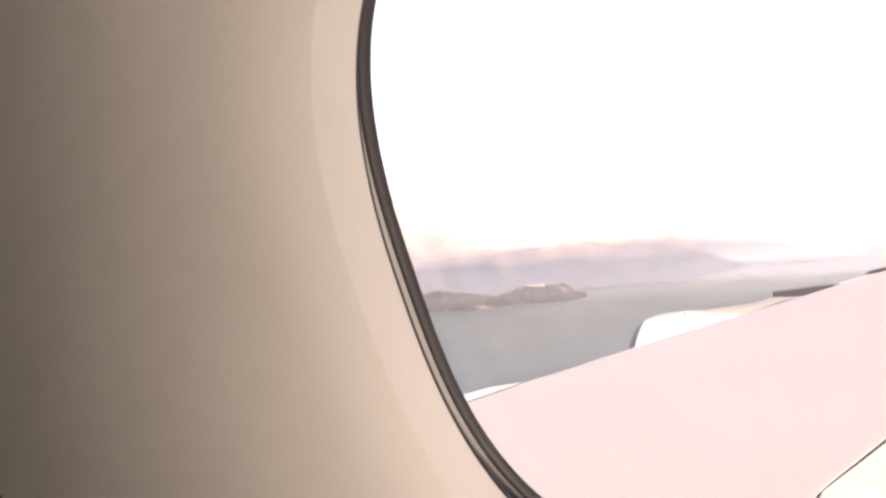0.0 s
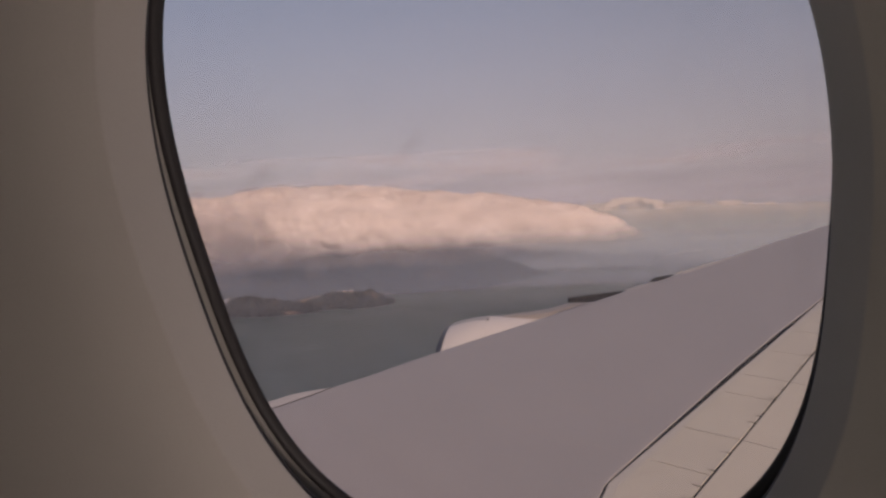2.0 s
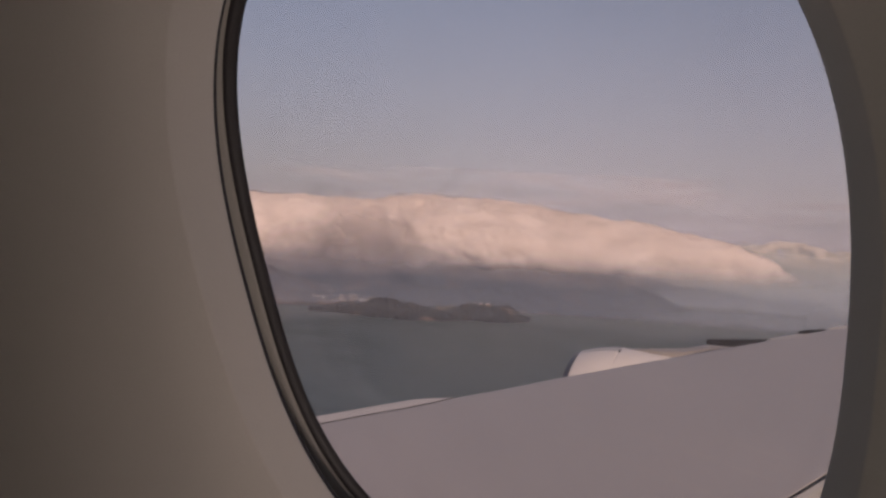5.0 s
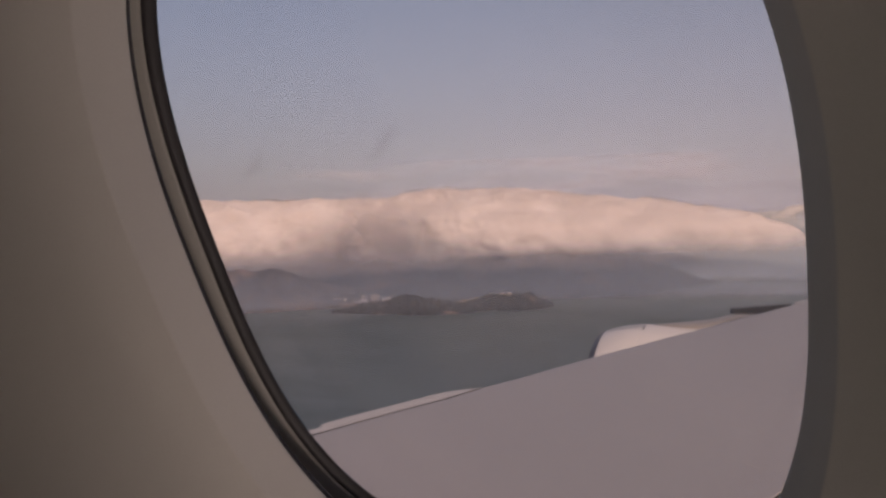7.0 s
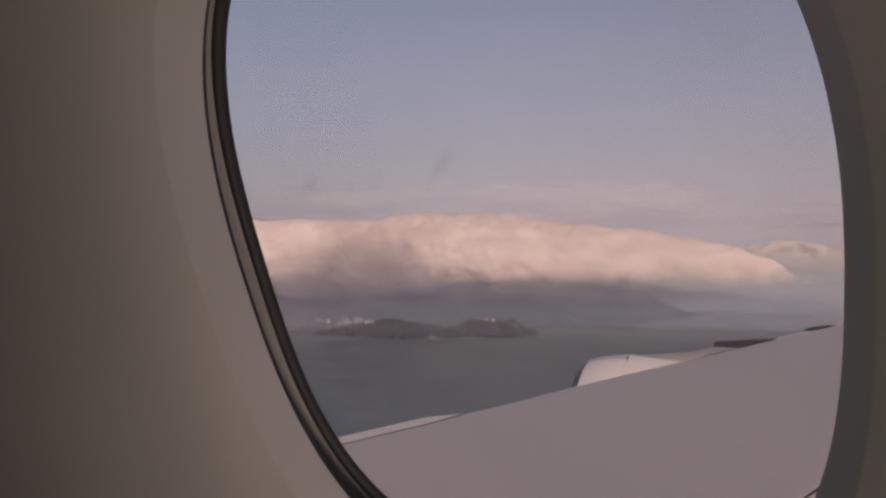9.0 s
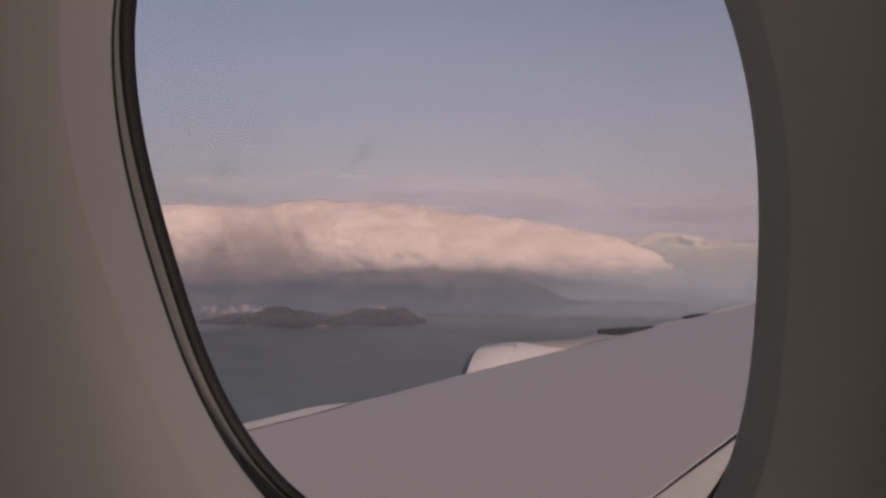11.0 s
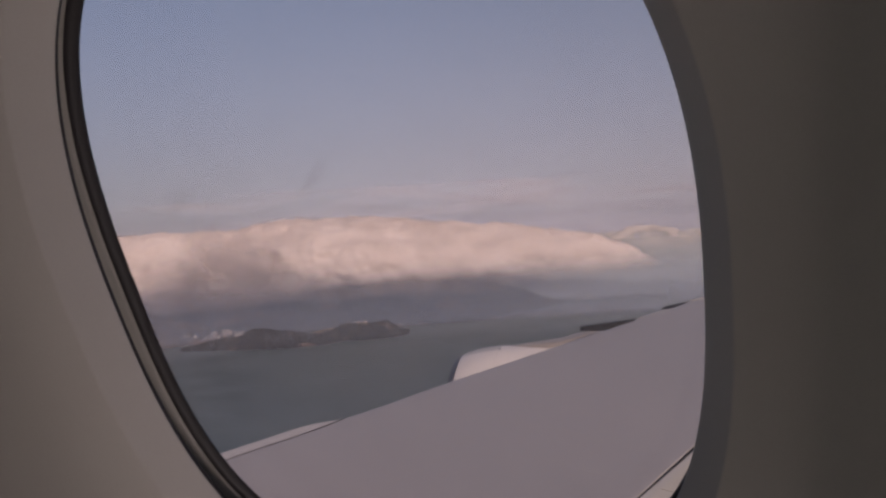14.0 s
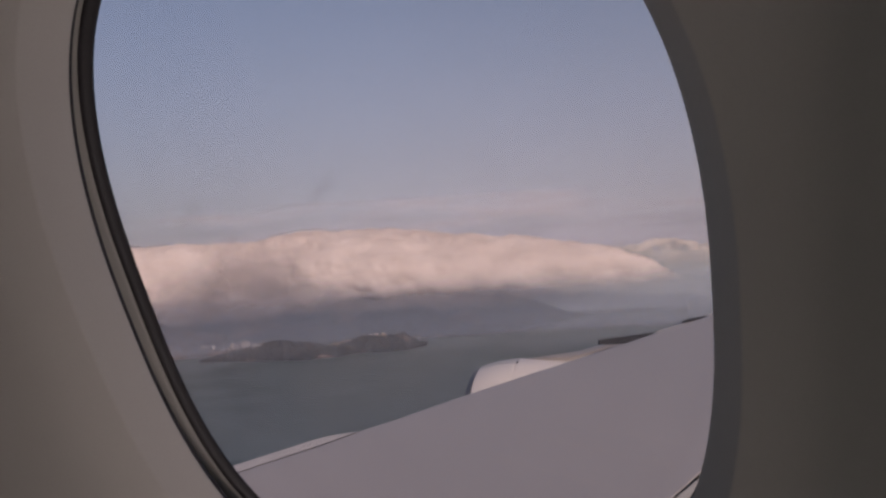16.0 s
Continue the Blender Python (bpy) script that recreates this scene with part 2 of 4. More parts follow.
def vapour_material(name, albedo, z0, z1, low, high, scale, ragged, translucent=0.3, thin=None, stretch=(1, 1, 1), lift=0.0, east=None, soft_light=0.0, floor=-331.0, spot=None, lean=(0.25, -0.75, 0.60)):
    """Cloud or haze: lit droplets, thinning out between the heights z0 (density low) and z1 (density high), with ragged density."""
    m = bpy.data.materials.new(name)
    m.use_nodes = True
    n, l = m.node_tree.nodes, m.node_tree.links
    n.remove(n["Principled BSDF"])
    out = n["Material Output"]
    dif, tra, clear = n.new("ShaderNodeBsdfDiffuse"), n.new("ShaderNodeBsdfTranslucent"), n.new("ShaderNodeBsdfTransparent")
    dif.inputs["Color"].default_value = tra.inputs["Color"].default_value = (*albedo, 1)
    body, whole = n.new("ShaderNodeMixShader"), n.new("ShaderNodeMixShader")
    body.inputs[0].default_value = translucent
    geo, sep = n.new("ShaderNodeNewGeometry"), n.new("ShaderNodeSeparateXYZ")
    noi = n.new("ShaderNodeTexNoise")
    noi.inputs["Scale"].default_value, noi.inputs["Detail"].default_value = scale, 6
    noi.inputs["Roughness"].default_value = 0.6
    off = n.new("ShaderNodeMath")
    off.operation = "MULTIPLY_ADD"
    off.inputs[1].default_value = ragged
    rng = n.new("ShaderNodeMapRange")
    rng.interpolation_type = "SMOOTHSTEP"
    for key, v in (("From Min", z0), ("From Max", z1), ("To Min", low), ("To Max", high)):
        rng.inputs[key].default_value = v
    foot = n.new("ShaderNodeMapRange")
    foot.inputs["From Min"].default_value, foot.inputs["From Max"].default_value = floor, floor + (lift or 0.01)
    footed = n.new("ShaderNodeMath")
    footed.operation = "MULTIPLY"
    l.new(sep.outputs["Z"], foot.inputs["Value"])
    l.new(foot.outputs[0], footed.inputs[0])
    l.new(rng.outputs[0], footed.inputs[1])
    l.new(geo.outputs["Position"], sep.inputs[0])
    l.new(geo.outputs["Position"], noi.inputs["Vector"])
    l.new(noi.outputs["Fac"], off.inputs[0])
    l.new(sep.outputs["Z"], off.inputs[2])
    l.new(off.outputs[0], rng.inputs["Value"])
    l.new(dif.outputs[0], body.inputs[1])
    l.new(tra.outputs[0], body.inputs[2])
    if soft_light:
        # bent normals imitate light wandering inside a cloud, so small folds shade less
        flat, norm = n.new("ShaderNodeVectorMath"), n.new("ShaderNodeVectorMath")
        flat.operation = "MULTIPLY_ADD"
        flat.inputs[1].default_value = (1 - soft_light,) * 3
        flat.inputs[2].default_value = [v * soft_light for v in lean]
        norm.operation = "NORMALIZE"
        l.new(geo.outputs["Normal"], flat.inputs[0])
        l.new(flat.outputs[0], norm.inputs[0])
        l.new(norm.outputs[0], dif.inputs["Normal"])
        l.new(norm.outputs[0], tra.inputs["Normal"])
    density = footed.outputs[0]
    if east:
        side, grow = n.new("ShaderNodeMapRange"), n.new("ShaderNodeMath")
        side.interpolation_type = "SMOOTHSTEP"
        side.inputs["From Min"].default_value, side.inputs["From Max"].default_value = east
        grow.operation = "MULTIPLY"
        l.new(sep.outputs["X"], side.inputs["Value"])
        l.new(side.outputs[0], grow.inputs[0])
        l.new(density, grow.inputs[1])
        density = grow.outputs[0]
    if thin:
        mp, wisp, cut, mul = n.new("ShaderNodeMapping"), n.new("ShaderNodeTexNoise"), n.new("ShaderNodeMapRange"), n.new("ShaderNodeMath")
        mp.inputs["Scale"].default_value = stretch
        mp.inputs["Location"].default_value = (thin[0] * 977, 0, 0)
        wisp.inputs["Scale"].default_value, wisp.inputs["Detail"].default_value, wisp.inputs["Roughness"].default_value = thin[0], 4, 0.5
        cut.interpolation_type = "SMOOTHSTEP"
        cut.inputs["From Min"].default_value, cut.inputs["From Max"].default_value = thin[1], thin[2]
        mul.operation = "MULTIPLY"
        l.new(geo.outputs["Position"], mp.inputs["Vector"])
        l.new(mp.outputs[0], wisp.inputs["Vector"])
        l.new(wisp.outputs["Fac"], cut.inputs["Value"])
        l.new(cut.outputs[0], mul.inputs[0])
        l.new(density, mul.inputs[1])
        density = mul.outputs[0]
    if spot:
        # a loose patch round one place: centre, half width, half height
        centre, wide, high = spot
        off3, squash, far, warp, fade, keep = n.new("ShaderNodeVectorMath"), n.new("ShaderNodeVectorMath"), n.new("ShaderNodeVectorMath"), n.new("ShaderNodeMath"), n.new("ShaderNodeMapRange"), n.new("ShaderNodeMath")
        off3.operation, squash.operation, far.operation = "SUBTRACT", "MULTIPLY", "LENGTH"
        off3.inputs[1].default_value = centre
        squash.inputs[1].default_value = (1 / wide, 0, 1 / high)
        warp.operation, keep.operation = "MULTIPLY_ADD", "MULTIPLY"
        warp.inputs[1].default_value = 1.5
        fade.interpolation_type = "SMOOTHSTEP"
        for key, v in (("From Min", 1.95), ("From Max", 0.75), ("To Min", 0.0), ("To Max", 1.0)):
            fade.inputs[key].default_value = v
        l.new(geo.outputs["Position"], off3.inputs[0])
        l.new(off3.outputs[0], squash.inputs[0])
        l.new(squash.outputs[0], far.inputs[0])
        l.new(noi.outputs["Fac"], warp.inputs[0])
        l.new(far.outputs["Value"], warp.inputs[2])
        l.new(warp.outputs[0], fade.inputs["Value"])
        l.new(density, keep.inputs[0])
        l.new(fade.outputs[0], keep.inputs[1])
        density = keep.outputs[0]
    l.new(density, whole.inputs[0])
    l.new(clear.outputs[0], whole.inputs[1])
    l.new(body.outputs[0], whole.inputs[2])
    l.new(whole.outputs[0], out.inputs["Surface"])
    return m


def glass_material():
    m = bpy.data.materials.new("window_pane_glass")
    m.use_nodes = True
    n, l = m.node_tree.nodes, m.node_tree.links
    n.remove(n["Principled BSDF"])
    clear, gloss, mix = n.new("ShaderNodeBsdfTransparent"), n.new("ShaderNodeBsdfGlossy"), n.new("ShaderNodeMixShader")
    lw, pw, sc = n.new("ShaderNodeLayerWeight"), n.new("ShaderNodeMath"), n.new("ShaderNodeMath")
    clear.inputs["Color"].default_value = (0.97, 0.96, 0.97, 1)
    gloss.inputs["Roughness"].default_value = 0.03
    pw.operation, sc.operation = "POWER", "MULTIPLY_ADD"
    pw.inputs[1].default_value = 4.0
    sc.inputs[1].default_value, sc.inputs[2].default_value = 0.5, 0.02
    lw.inputs["Blend"].default_value = 0.5
    l.new(lw.outputs["Facing"], pw.inputs[0])
    l.new(pw.outputs[0], sc.inputs[0])
    l.new(sc.outputs[0], mix.inputs[0])
    l.new(clear.outputs[0], mix.inputs[1])
    l.new(gloss.outputs[0], mix.inputs[2])
    # thin pale film in patches over the acrylic, denser towards the tail
    film_body, film = n.new("ShaderNodeBsdfTranslucent"), n.new("ShaderNodeMixShader")
    film_body.inputs["Color"].default_value = (0.86, 0.88, 0.84, 1)
    tc, sep, side, noi, mul = n.new("ShaderNodeTexCoord"), n.new("ShaderNodeSeparateXYZ"), n.new("ShaderNodeMapRange"), n.new("ShaderNodeTexNoise"), n.new("ShaderNodeMath")
    side.inputs["From Min"].default_value, side.inputs["From Max"].default_value = -0.10, 0.15
    side.inputs["To Min"].default_value, side.inputs["To Max"].default_value = 0.06, 0.13
    noi.inputs["Scale"].default_value, noi.inputs["Detail"].default_value = 9, 4
    mul.operation = "MULTIPLY"
    l.new(tc.outputs["Object"], sep.inputs[0])
    l.new(sep.outputs["X"], side.inputs["Value"])
    l.new(tc.outputs["Object"], noi.inputs["Vector"])
    l.new(side.outputs[0], mul.inputs[0])
    l.new(noi.outputs["Fac"], mul.inputs[1])
    l.new(mul.outputs[0], film.inputs[0])
    l.new(mix.outputs[0], film.inputs[1])
    l.new(film_body.outputs[0], film.inputs[2])
    l.new(film.outputs[0], n["Material Output"].inputs["Surface"])
    return m


def smear_material(cx, cz, length, width, lean):
    """A greasy film, thickest in the middle of its stroke and streaky along it."""
    m = bpy.data.materials.new("pane_smear")
    m.use_nodes = True
    n, l = m.node_tree.nodes, m.node_tree.links
    n.remove(n["Principled BSDF"])
    clear, film, mix = n.new("ShaderNodeBsdfTransparent"), n.new("ShaderNodeBsdfDiffuse"), n.new("ShaderNodeMixShader")
    film.inputs["Color"].default_value = (0.30, 0.27, 0.26, 1)
    tc, mp, size, noi, warp, cut = n.new("ShaderNodeTexCoord"), n.new("ShaderNodeMapping"), n.new("ShaderNodeVectorMath"), n.new("ShaderNodeTexNoise"), n.new("ShaderNodeMath"), n.new("ShaderNodeMapRange")
    mp.vector_type = "TEXTURE"
    mp.inputs["Location"].default_value = TILT @ Vector((cx, 0.0012, cz))
    mp.inputs["Rotation"].default_value = (TILT @ Matrix.Rotation(-lean, 4, "Y")).to_euler()
    mp.inputs["Scale"].default_value = (length / 2, 1.0, width / 2)
    noi.inputs["Scale"].default_value, noi.inputs["Detail"].default_value = 1.6, 5
    size.operation, warp.operation = "LENGTH", "MULTIPLY_ADD"
    warp.inputs[1].default_value = 1.3
    cut.interpolation_type = "SMOOTHSTEP"
    for key, v in (("From Min", 1.45), ("From Max", 0.55), ("To Min", 0.0), ("To Max", 0.10)):
        cut.inputs[key].default_value = v
    l.new(tc.outputs["Object"], mp.inputs["Vector"])
    l.new(mp.outputs[0], size.inputs[0])
    l.new(mp.outputs[0], noi.inputs["Vector"])
    l.new(noi.outputs["Fac"], warp.inputs[0])
    l.new(size.outputs["Value"], warp.inputs[2])
    l.new(warp.outputs[0], cut.inputs["Value"])
    l.new(cut.outputs[0], mix.inputs[0])
    l.new(clear.outputs[0], mix.inputs[1])
    l.new(film.outputs[0], mix.inputs[2])
    l.new(mix.outputs[0], n["Material Output"].inputs["Surface"])
    return m


# ---- building helpers ----


def part(name, bm, mat, parent=None, label="", smooth=False):
    """Links a bmesh as one mesh object, under a thing or a part if one is given."""
    me = bpy.data.meshes.new(name)
    bmesh.ops.recalc_face_normals(bm, faces=bm.faces)
    bm.to_mesh(me)
    bm.free()
    me.materials.append(mat)
    if smooth:
        me.polygons.foreach_set("use_smooth", [True] * len(me.polygons))
    ob = new(name, me)
    ob.parent = parent
    if label:
        ob["label"] = label
    return ob


def empty(name, at=(0, 0, 0)):
    ob = new(name)
    ob.location = at
    ob.empty_display_size = 0.2
    bpy.context.view_layer.update()
    return ob


def loft(loops, closed=True, caps=False):
    """A bmesh skin through loops of equal length."""
    bm = bmesh.new()
    rows = [[bm.verts.new(v) for v in loop] for loop in loops]
    count = len(rows[0])
    for a, b in zip(rows, rows[1:]):
        for i in range(count if closed else count - 1):
            j = (i + 1) % count
            bm.faces.new((a[i], a[j], b[j], b[i]))
    if caps:
        bm.faces.new(rows[0])
        bm.faces.new(rows[-1][::-1])
    return bm


def slab(corners, thick, bevel=0.0):
    """A plate: an upper outline of corners, thick metres deep."""
    bm = bmesh.new()
    top = [bm.verts.new(c) for c in corners]
    low = [bm.verts.new((c[0], c[1], c[2] - thick)) for c in corners]
    bm.faces.new(top)
    bm.faces.new(low[::-1])
    for i in range(len(top)):
        j = (i + 1) % len(top)
        bm.faces.new((top[i], low[i], low[j], top[j]))
    if bevel:
        bmesh.ops.bevel(bm, geom=[e for e in bm.edges if all(v in top for v in e.verts)], offset=bevel, segments=2, affect="EDGES")
    return bm


def box(x0, x1, y0, y1, z0, z1):
    return slab([(x0, y0, z1), (x1, y0, z1), (x1, y1, z1), (x0, y1, z1)], z1 - z0)


# ---- the cabin wall and its window ----


def oval(a, b, n, y, x0=0.0, z0=0.0, count=192):
    """A rounded window outline in the wall's plane at depth y (towards the outside), tilted with the wall."""
    pts = []
    for i in range(count):
        t = 2 * math.pi * i / count
        c, s = math.cos(t), math.sin(t)
        r = (abs(c / a) ** n + abs(s / b) ** n) ** (-1 / n)
        pts.append(TILT @ Vector((x0 + r * c, y, z0 + r * s)))
    return pts


OA, OB, ON, OX, OZ, OD = 0.1457, 0.2095, 2.49, -0.0007, -0.0035, -0.0304      # edge of the liner's opening
GA, GB, GN, GX, GZ = 0.1521, 0.2057, 2.74, -0.0012, -0.0078     # edge of the clear pane


def liner_loop(out, back, n=ON):
    return oval(OA + out, OB + out * 1.05, n, OD - back, OX, OZ)


liner_profile = [(0.030, -0.0205), (0.010, -0.0125), (0.0042, -0.0035), (0.0008, -0.0020), (0.0001, -0.0010), (0.0004, 0.0), (0.0016, 0.0026), (0.006, 0.0122),
                 (0.0096, 0.0198), (0.0099, 0.0203), (0.0103, 0.0207), (0.0108, 0.0210), (0.0113, 0.0213), (0.023, 0.0270), (0.034, 0.0318), (0.050, 0.0345), (0.075, 0.0385), (0.105, 0.0420), (0.145, 0.0445), (0.20, 0.046)]
loops = [liner_loop(o, c) for o, c in liner_profile]
loops += [oval(0.52, 0.48, 4, OD - 0.047), oval(0.9, 0.56, 8, OD - 0.047), oval(1.3, 0.60, 24, OD - 0.047), oval(1.32, 0.62, 24, OD - 0.02), oval(1.32, 0.62, 24, 0.012)]
wall = tagged(part("wall_window_side", loft(loops), M_LINER, smooth=True), "beige moulded plastic cabin sidewall with a flared window recess", "wall", kind="structure")

window = tagged(empty("window_1"), "oval aircraft cabin window with black rubber seal", "window", kind="structure")


def pane_loop(out, y):
    return oval(GA + out, GB + out, GN, y, GX, GZ)


part("seal", loft([pane_loop(0.012, 0.0062), pane_loop(0.006, 0.0056), pane_loop(0.0, 0.001), pane_loop(0.0004, -0.0006), pane_loop(0.0025, -0.0030), pane_loop(0.0046, -0.0044), pane_loop(0.0052, -0.0040), pane_loop(0.016, 0.0058)]), M_RUBBER, window, "black rubber seal", True)
part("retainer", loft([pane_loop(0.0050, -0.0030), pane_loop(0.0053, -0.0052), pane_loop(0.0062, -0.0058), pane_loop(0.0115, -0.0080), pane_loop(0.0148, -0.0095), pane_loop(0.0156, -0.0085)]), M_RETAINER, window, "grey retainer ring", True)
part("inner_seal", loft([pane_loop(0.0150, -0.0080), pane_loop(0.0154, -0.0108), pane_loop(0.0160, -0.0114), pane_loop(0.0172, -0.0116), pane_loop(0.0176, -0.0105)]), M_RUBBER, window, "black inner seal", True)
part("seal_channel", loft([pane_loop(0.0170, -0.0100), pane_loop(0.024, -0.0125), pane_loop(0.040, -0.011)]), M_CHANNEL, window, "dark grey channel behind the wall panel", True)
# thin black ring just behind the edge of the liner's opening
part("liner_edge_ring", loft([liner_loop(0.0060, -0.0062), liner_loop(0.0020, -0.0058), liner_loop(0.0011, -0.0050), liner_loop(0.0009, -0.0035), liner_loop(0.0012, -0.0026), liner_loop(0.0040, -0.0022)]), M_RUBBER, window, "thin black edging", True)
pane = part("pane", loft([pane_loop(0.006, 0.0015), pane_loop(0.006, 0.0055)], caps=True), glass_material(), window, "clear acrylic pane")
pane.visible_shadow = False
bm = bmesh.new()
bmesh.ops.create_icosphere(bm, subdivisions=2, radius=0.00038, matrix=TILT @ Matrix.Translation((-0.1455, 0.0012, 0.0523)))
part("speck", bm, M_RUBBER, window, "dark speck on the pane")

def smear(cx, cz, length, width, lean):
    """A faint greasy smear on the inner face of the pane."""
    bm = bmesh.new()
    rim = []
    for i in range(32):
        t = 2 * math.pi * i / 32
        u, v = 0.6 * length * math.cos(t), 0.6 * width * math.sin(t)
        rim.append(bm.verts.new(TILT @ Vector((cx + u * math.cos(lean) - v * math.sin(lean), 0.0012, cz + u * math.sin(lean) + v * math.cos(lean)))))
    bm.faces.new(rim)
    part("smear", bm, smear_material(cx, cz, length, width, lean), window, "faint grey smear on the pane").visible_shadow = False


smear(-0.033, 0.050, 0.046, 0.016, 0.85)
smear(-0.110, 0.042, 0.040, 0.022, 0.75)

skin = tagged(part("fuselage_skin", loft([pane_loop(0.014, 0.0060), pane_loop(0.045, 0.022), pane_loop(0.07, 0.022), oval(0.6, 0.48, 4, 0.022), oval(1.34, 0.64, 24, 0.022), oval(1.34, 0.64, 24, 0.016), pane_loop(0.03, 0.012), pane_loop(0.014, 0.0060)]), M_WHITE), "white painted aircraft fuselage skin around the window", "fuselage", kind="structure")


hub = TILT @ Vector((0, 0.022 - 2.96, 0))
edge = [TILT @ Vector((0, 0.022, -0.64)), TILT @ Vector((0, 0.022, 0.64))]
turns = [math.atan2(e.z - hub.z, e.y - hub.y) for e in edge]
section = edge + [Vector((0, hub.y + 2.96 * math.cos(a), hub.z + 2.96 * math.sin(a))) for a in (turns[1] + 0.04 + (2 * math.pi + turns[0] - turns[1] - 0.08) * k / 70 for k in range(71))]


def barrel(name, x0, x1, pts, closed):
    bm = loft([[(x, p.y, p.z) for p in pts] for x in (x0, x1)], closed=closed)
    bmesh.ops.recalc_face_normals(bm, faces=bm.faces)
    bmesh.ops.solidify(bm, geom=bm.faces[:], thickness=0.02)
    return part(name, bm, M_WHITE, skin)


barrel("fuselage_section", -14.0, -1.345, section, True)
barrel("fuselage_section", 1.345, 14.0, section, True)
barrel("fuselage_section", -1.345, 1.345, section[1:] + section[:1], False)


def cabin_panel(name, corners, label):
    pts = [TILT @ Vector(c) for c in corners]
    bm = bmesh.new()
    bm.faces.new([bm.verts.new(p) for p in pts])
    bmesh.ops.solidify(bm, geom=bm.faces[:], thickness=0.02)
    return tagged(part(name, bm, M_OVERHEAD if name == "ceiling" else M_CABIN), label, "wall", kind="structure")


X1, Z1, YB, YF = 1.3, 0.60, -1.25, OD - 0.03
cabin_panel("wall_front", [(-X1, YF, -Z1), (-X1, YB, -Z1), (-X1, YB, Z1), (-X1, YF, Z1)], "plain dim cabin wall ahead of the seat")
cabin_panel("wall_aft", [(X1, YF, -Z1), (X1, YB, -Z1), (X1, YB, Z1), (X1, YF, Z1)], "plain dim cabin wall behind the seat")
# unseen openings, added to hold the two fill lamps
WX, WZ = 0.98, -0.36
for cx in (-X1 / 2, X1 / 2):
    wx, side = math.copysign(WX, cx), X1 / 2
    hole = [oval(0.22, 0.22, 2.8, YB, wx, WZ), oval(0.30, 0.235, 6, YB, wx, WZ), oval(side, Z1, 40, YB, cx), oval(side, Z1, 40, YB - 0.03, cx), oval(0.30, 0.235, 6, YB - 0.03, wx, WZ), oval(0.22, 0.22, 2.8, YB - 0.03, wx, WZ), oval(0.22, 0.22, 2.8, YB, wx, WZ)]
    tagged(part("wall_inner", loft(hole), M_CABIN), "plain unseen cabin wall with an opening for a fill lamp", "wall", kind="structure")
# unseen panels added to block the lamps and shape the wall's shade
cabin_panel("light_baffle", [(0.42, YF, -Z1), (0.42, -0.53, -Z1), (0.42, -0.53, Z1), (0.42, YF, Z1)], "unseen panel that shades the wall aft of the window")
cabin_panel("light_baffle", [(0.38, -0.84, -Z1), (0.38, -1.02, -Z1), (0.38, -1.02, Z1), (0.38, -0.345, Z1)], "unseen panel that darkens the upper wall ahead")
cabin_panel("light_baffle", [(-0.50, YF, -Z1), (-0.50, -0.80, -Z1), (-0.50, -0.80, Z1), (-0.50, YF, Z1)], "unseen panel that shades the wall from the forward lamp")
# fill lamps, added to light the window wall from inside
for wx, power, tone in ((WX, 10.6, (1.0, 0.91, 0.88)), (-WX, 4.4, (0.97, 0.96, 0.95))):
    fill_data = bpy.data.lights.new("cabin_fill_lamp", "AREA")
    fill_data.shape, fill_data.size, fill_data.size_y = "RECTANGLE", 0.42, 0.42
    fill_data.energy = power
    fill_data.color = tone
    lamp = new("cabin_fill_lamp", fill_data)
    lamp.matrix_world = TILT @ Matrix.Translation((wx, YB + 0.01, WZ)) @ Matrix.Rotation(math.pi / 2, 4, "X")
cabin_panel("ceiling", [(-X1, YF, Z1), (X1, YF, Z1), (X1, YB, Z1), (-X1, YB, Z1)], "plain unseen ceiling panel, darkened to shade the upper wall")
cabin_panel("floor", [(-X1, YF, -Z1), (X1, YF, -Z1), (X1, YB, -Z1), (-X1, YB, -Z1)], "plain dim cabin floor")

# ---- the wing ----


def wing_z(y):
    return -3.19 + 0.115 * y


def x_lead(y):
    inset = float(np.interp(y, [7.4, 8.2, 8.9, 9.4, 9.8, 10.86], [0.29, 0.21, 0.20, 0.11, 0.11, 0.0]))
    return -2.83 + (0.722 if y > 10.86 else 0.755) * (y - 10.86) + inset


def x_hinge(y):
    return -0.38 + (0.455 if y > 6.84 else 0.16) * (y - 6.84) + float(np.interp(y, [6.84, 8.3, 9.9, 11.5, 12.9], [0, -0.03, -0.06, -0.06, -0.01]))


def x_flap(y):
    return 0.45 + 0.411 * (y - 6.93)


wing = tagged(empty("aircraft_wing", (-1.0, 0.4, wing_z(0.4))), "grey swept airliner wing with pale spoilers and flaps", "wing")


def local(ob, pts):
    return [Vector(p) - ob.location for p in pts]


stations = [-0.4 + 0.2 * i for i in range(65)] + [13.2 + 0.8 * i for i in range(30)]
# upper skin of the wing box, with a rounded leading edge and an underside
loops = []
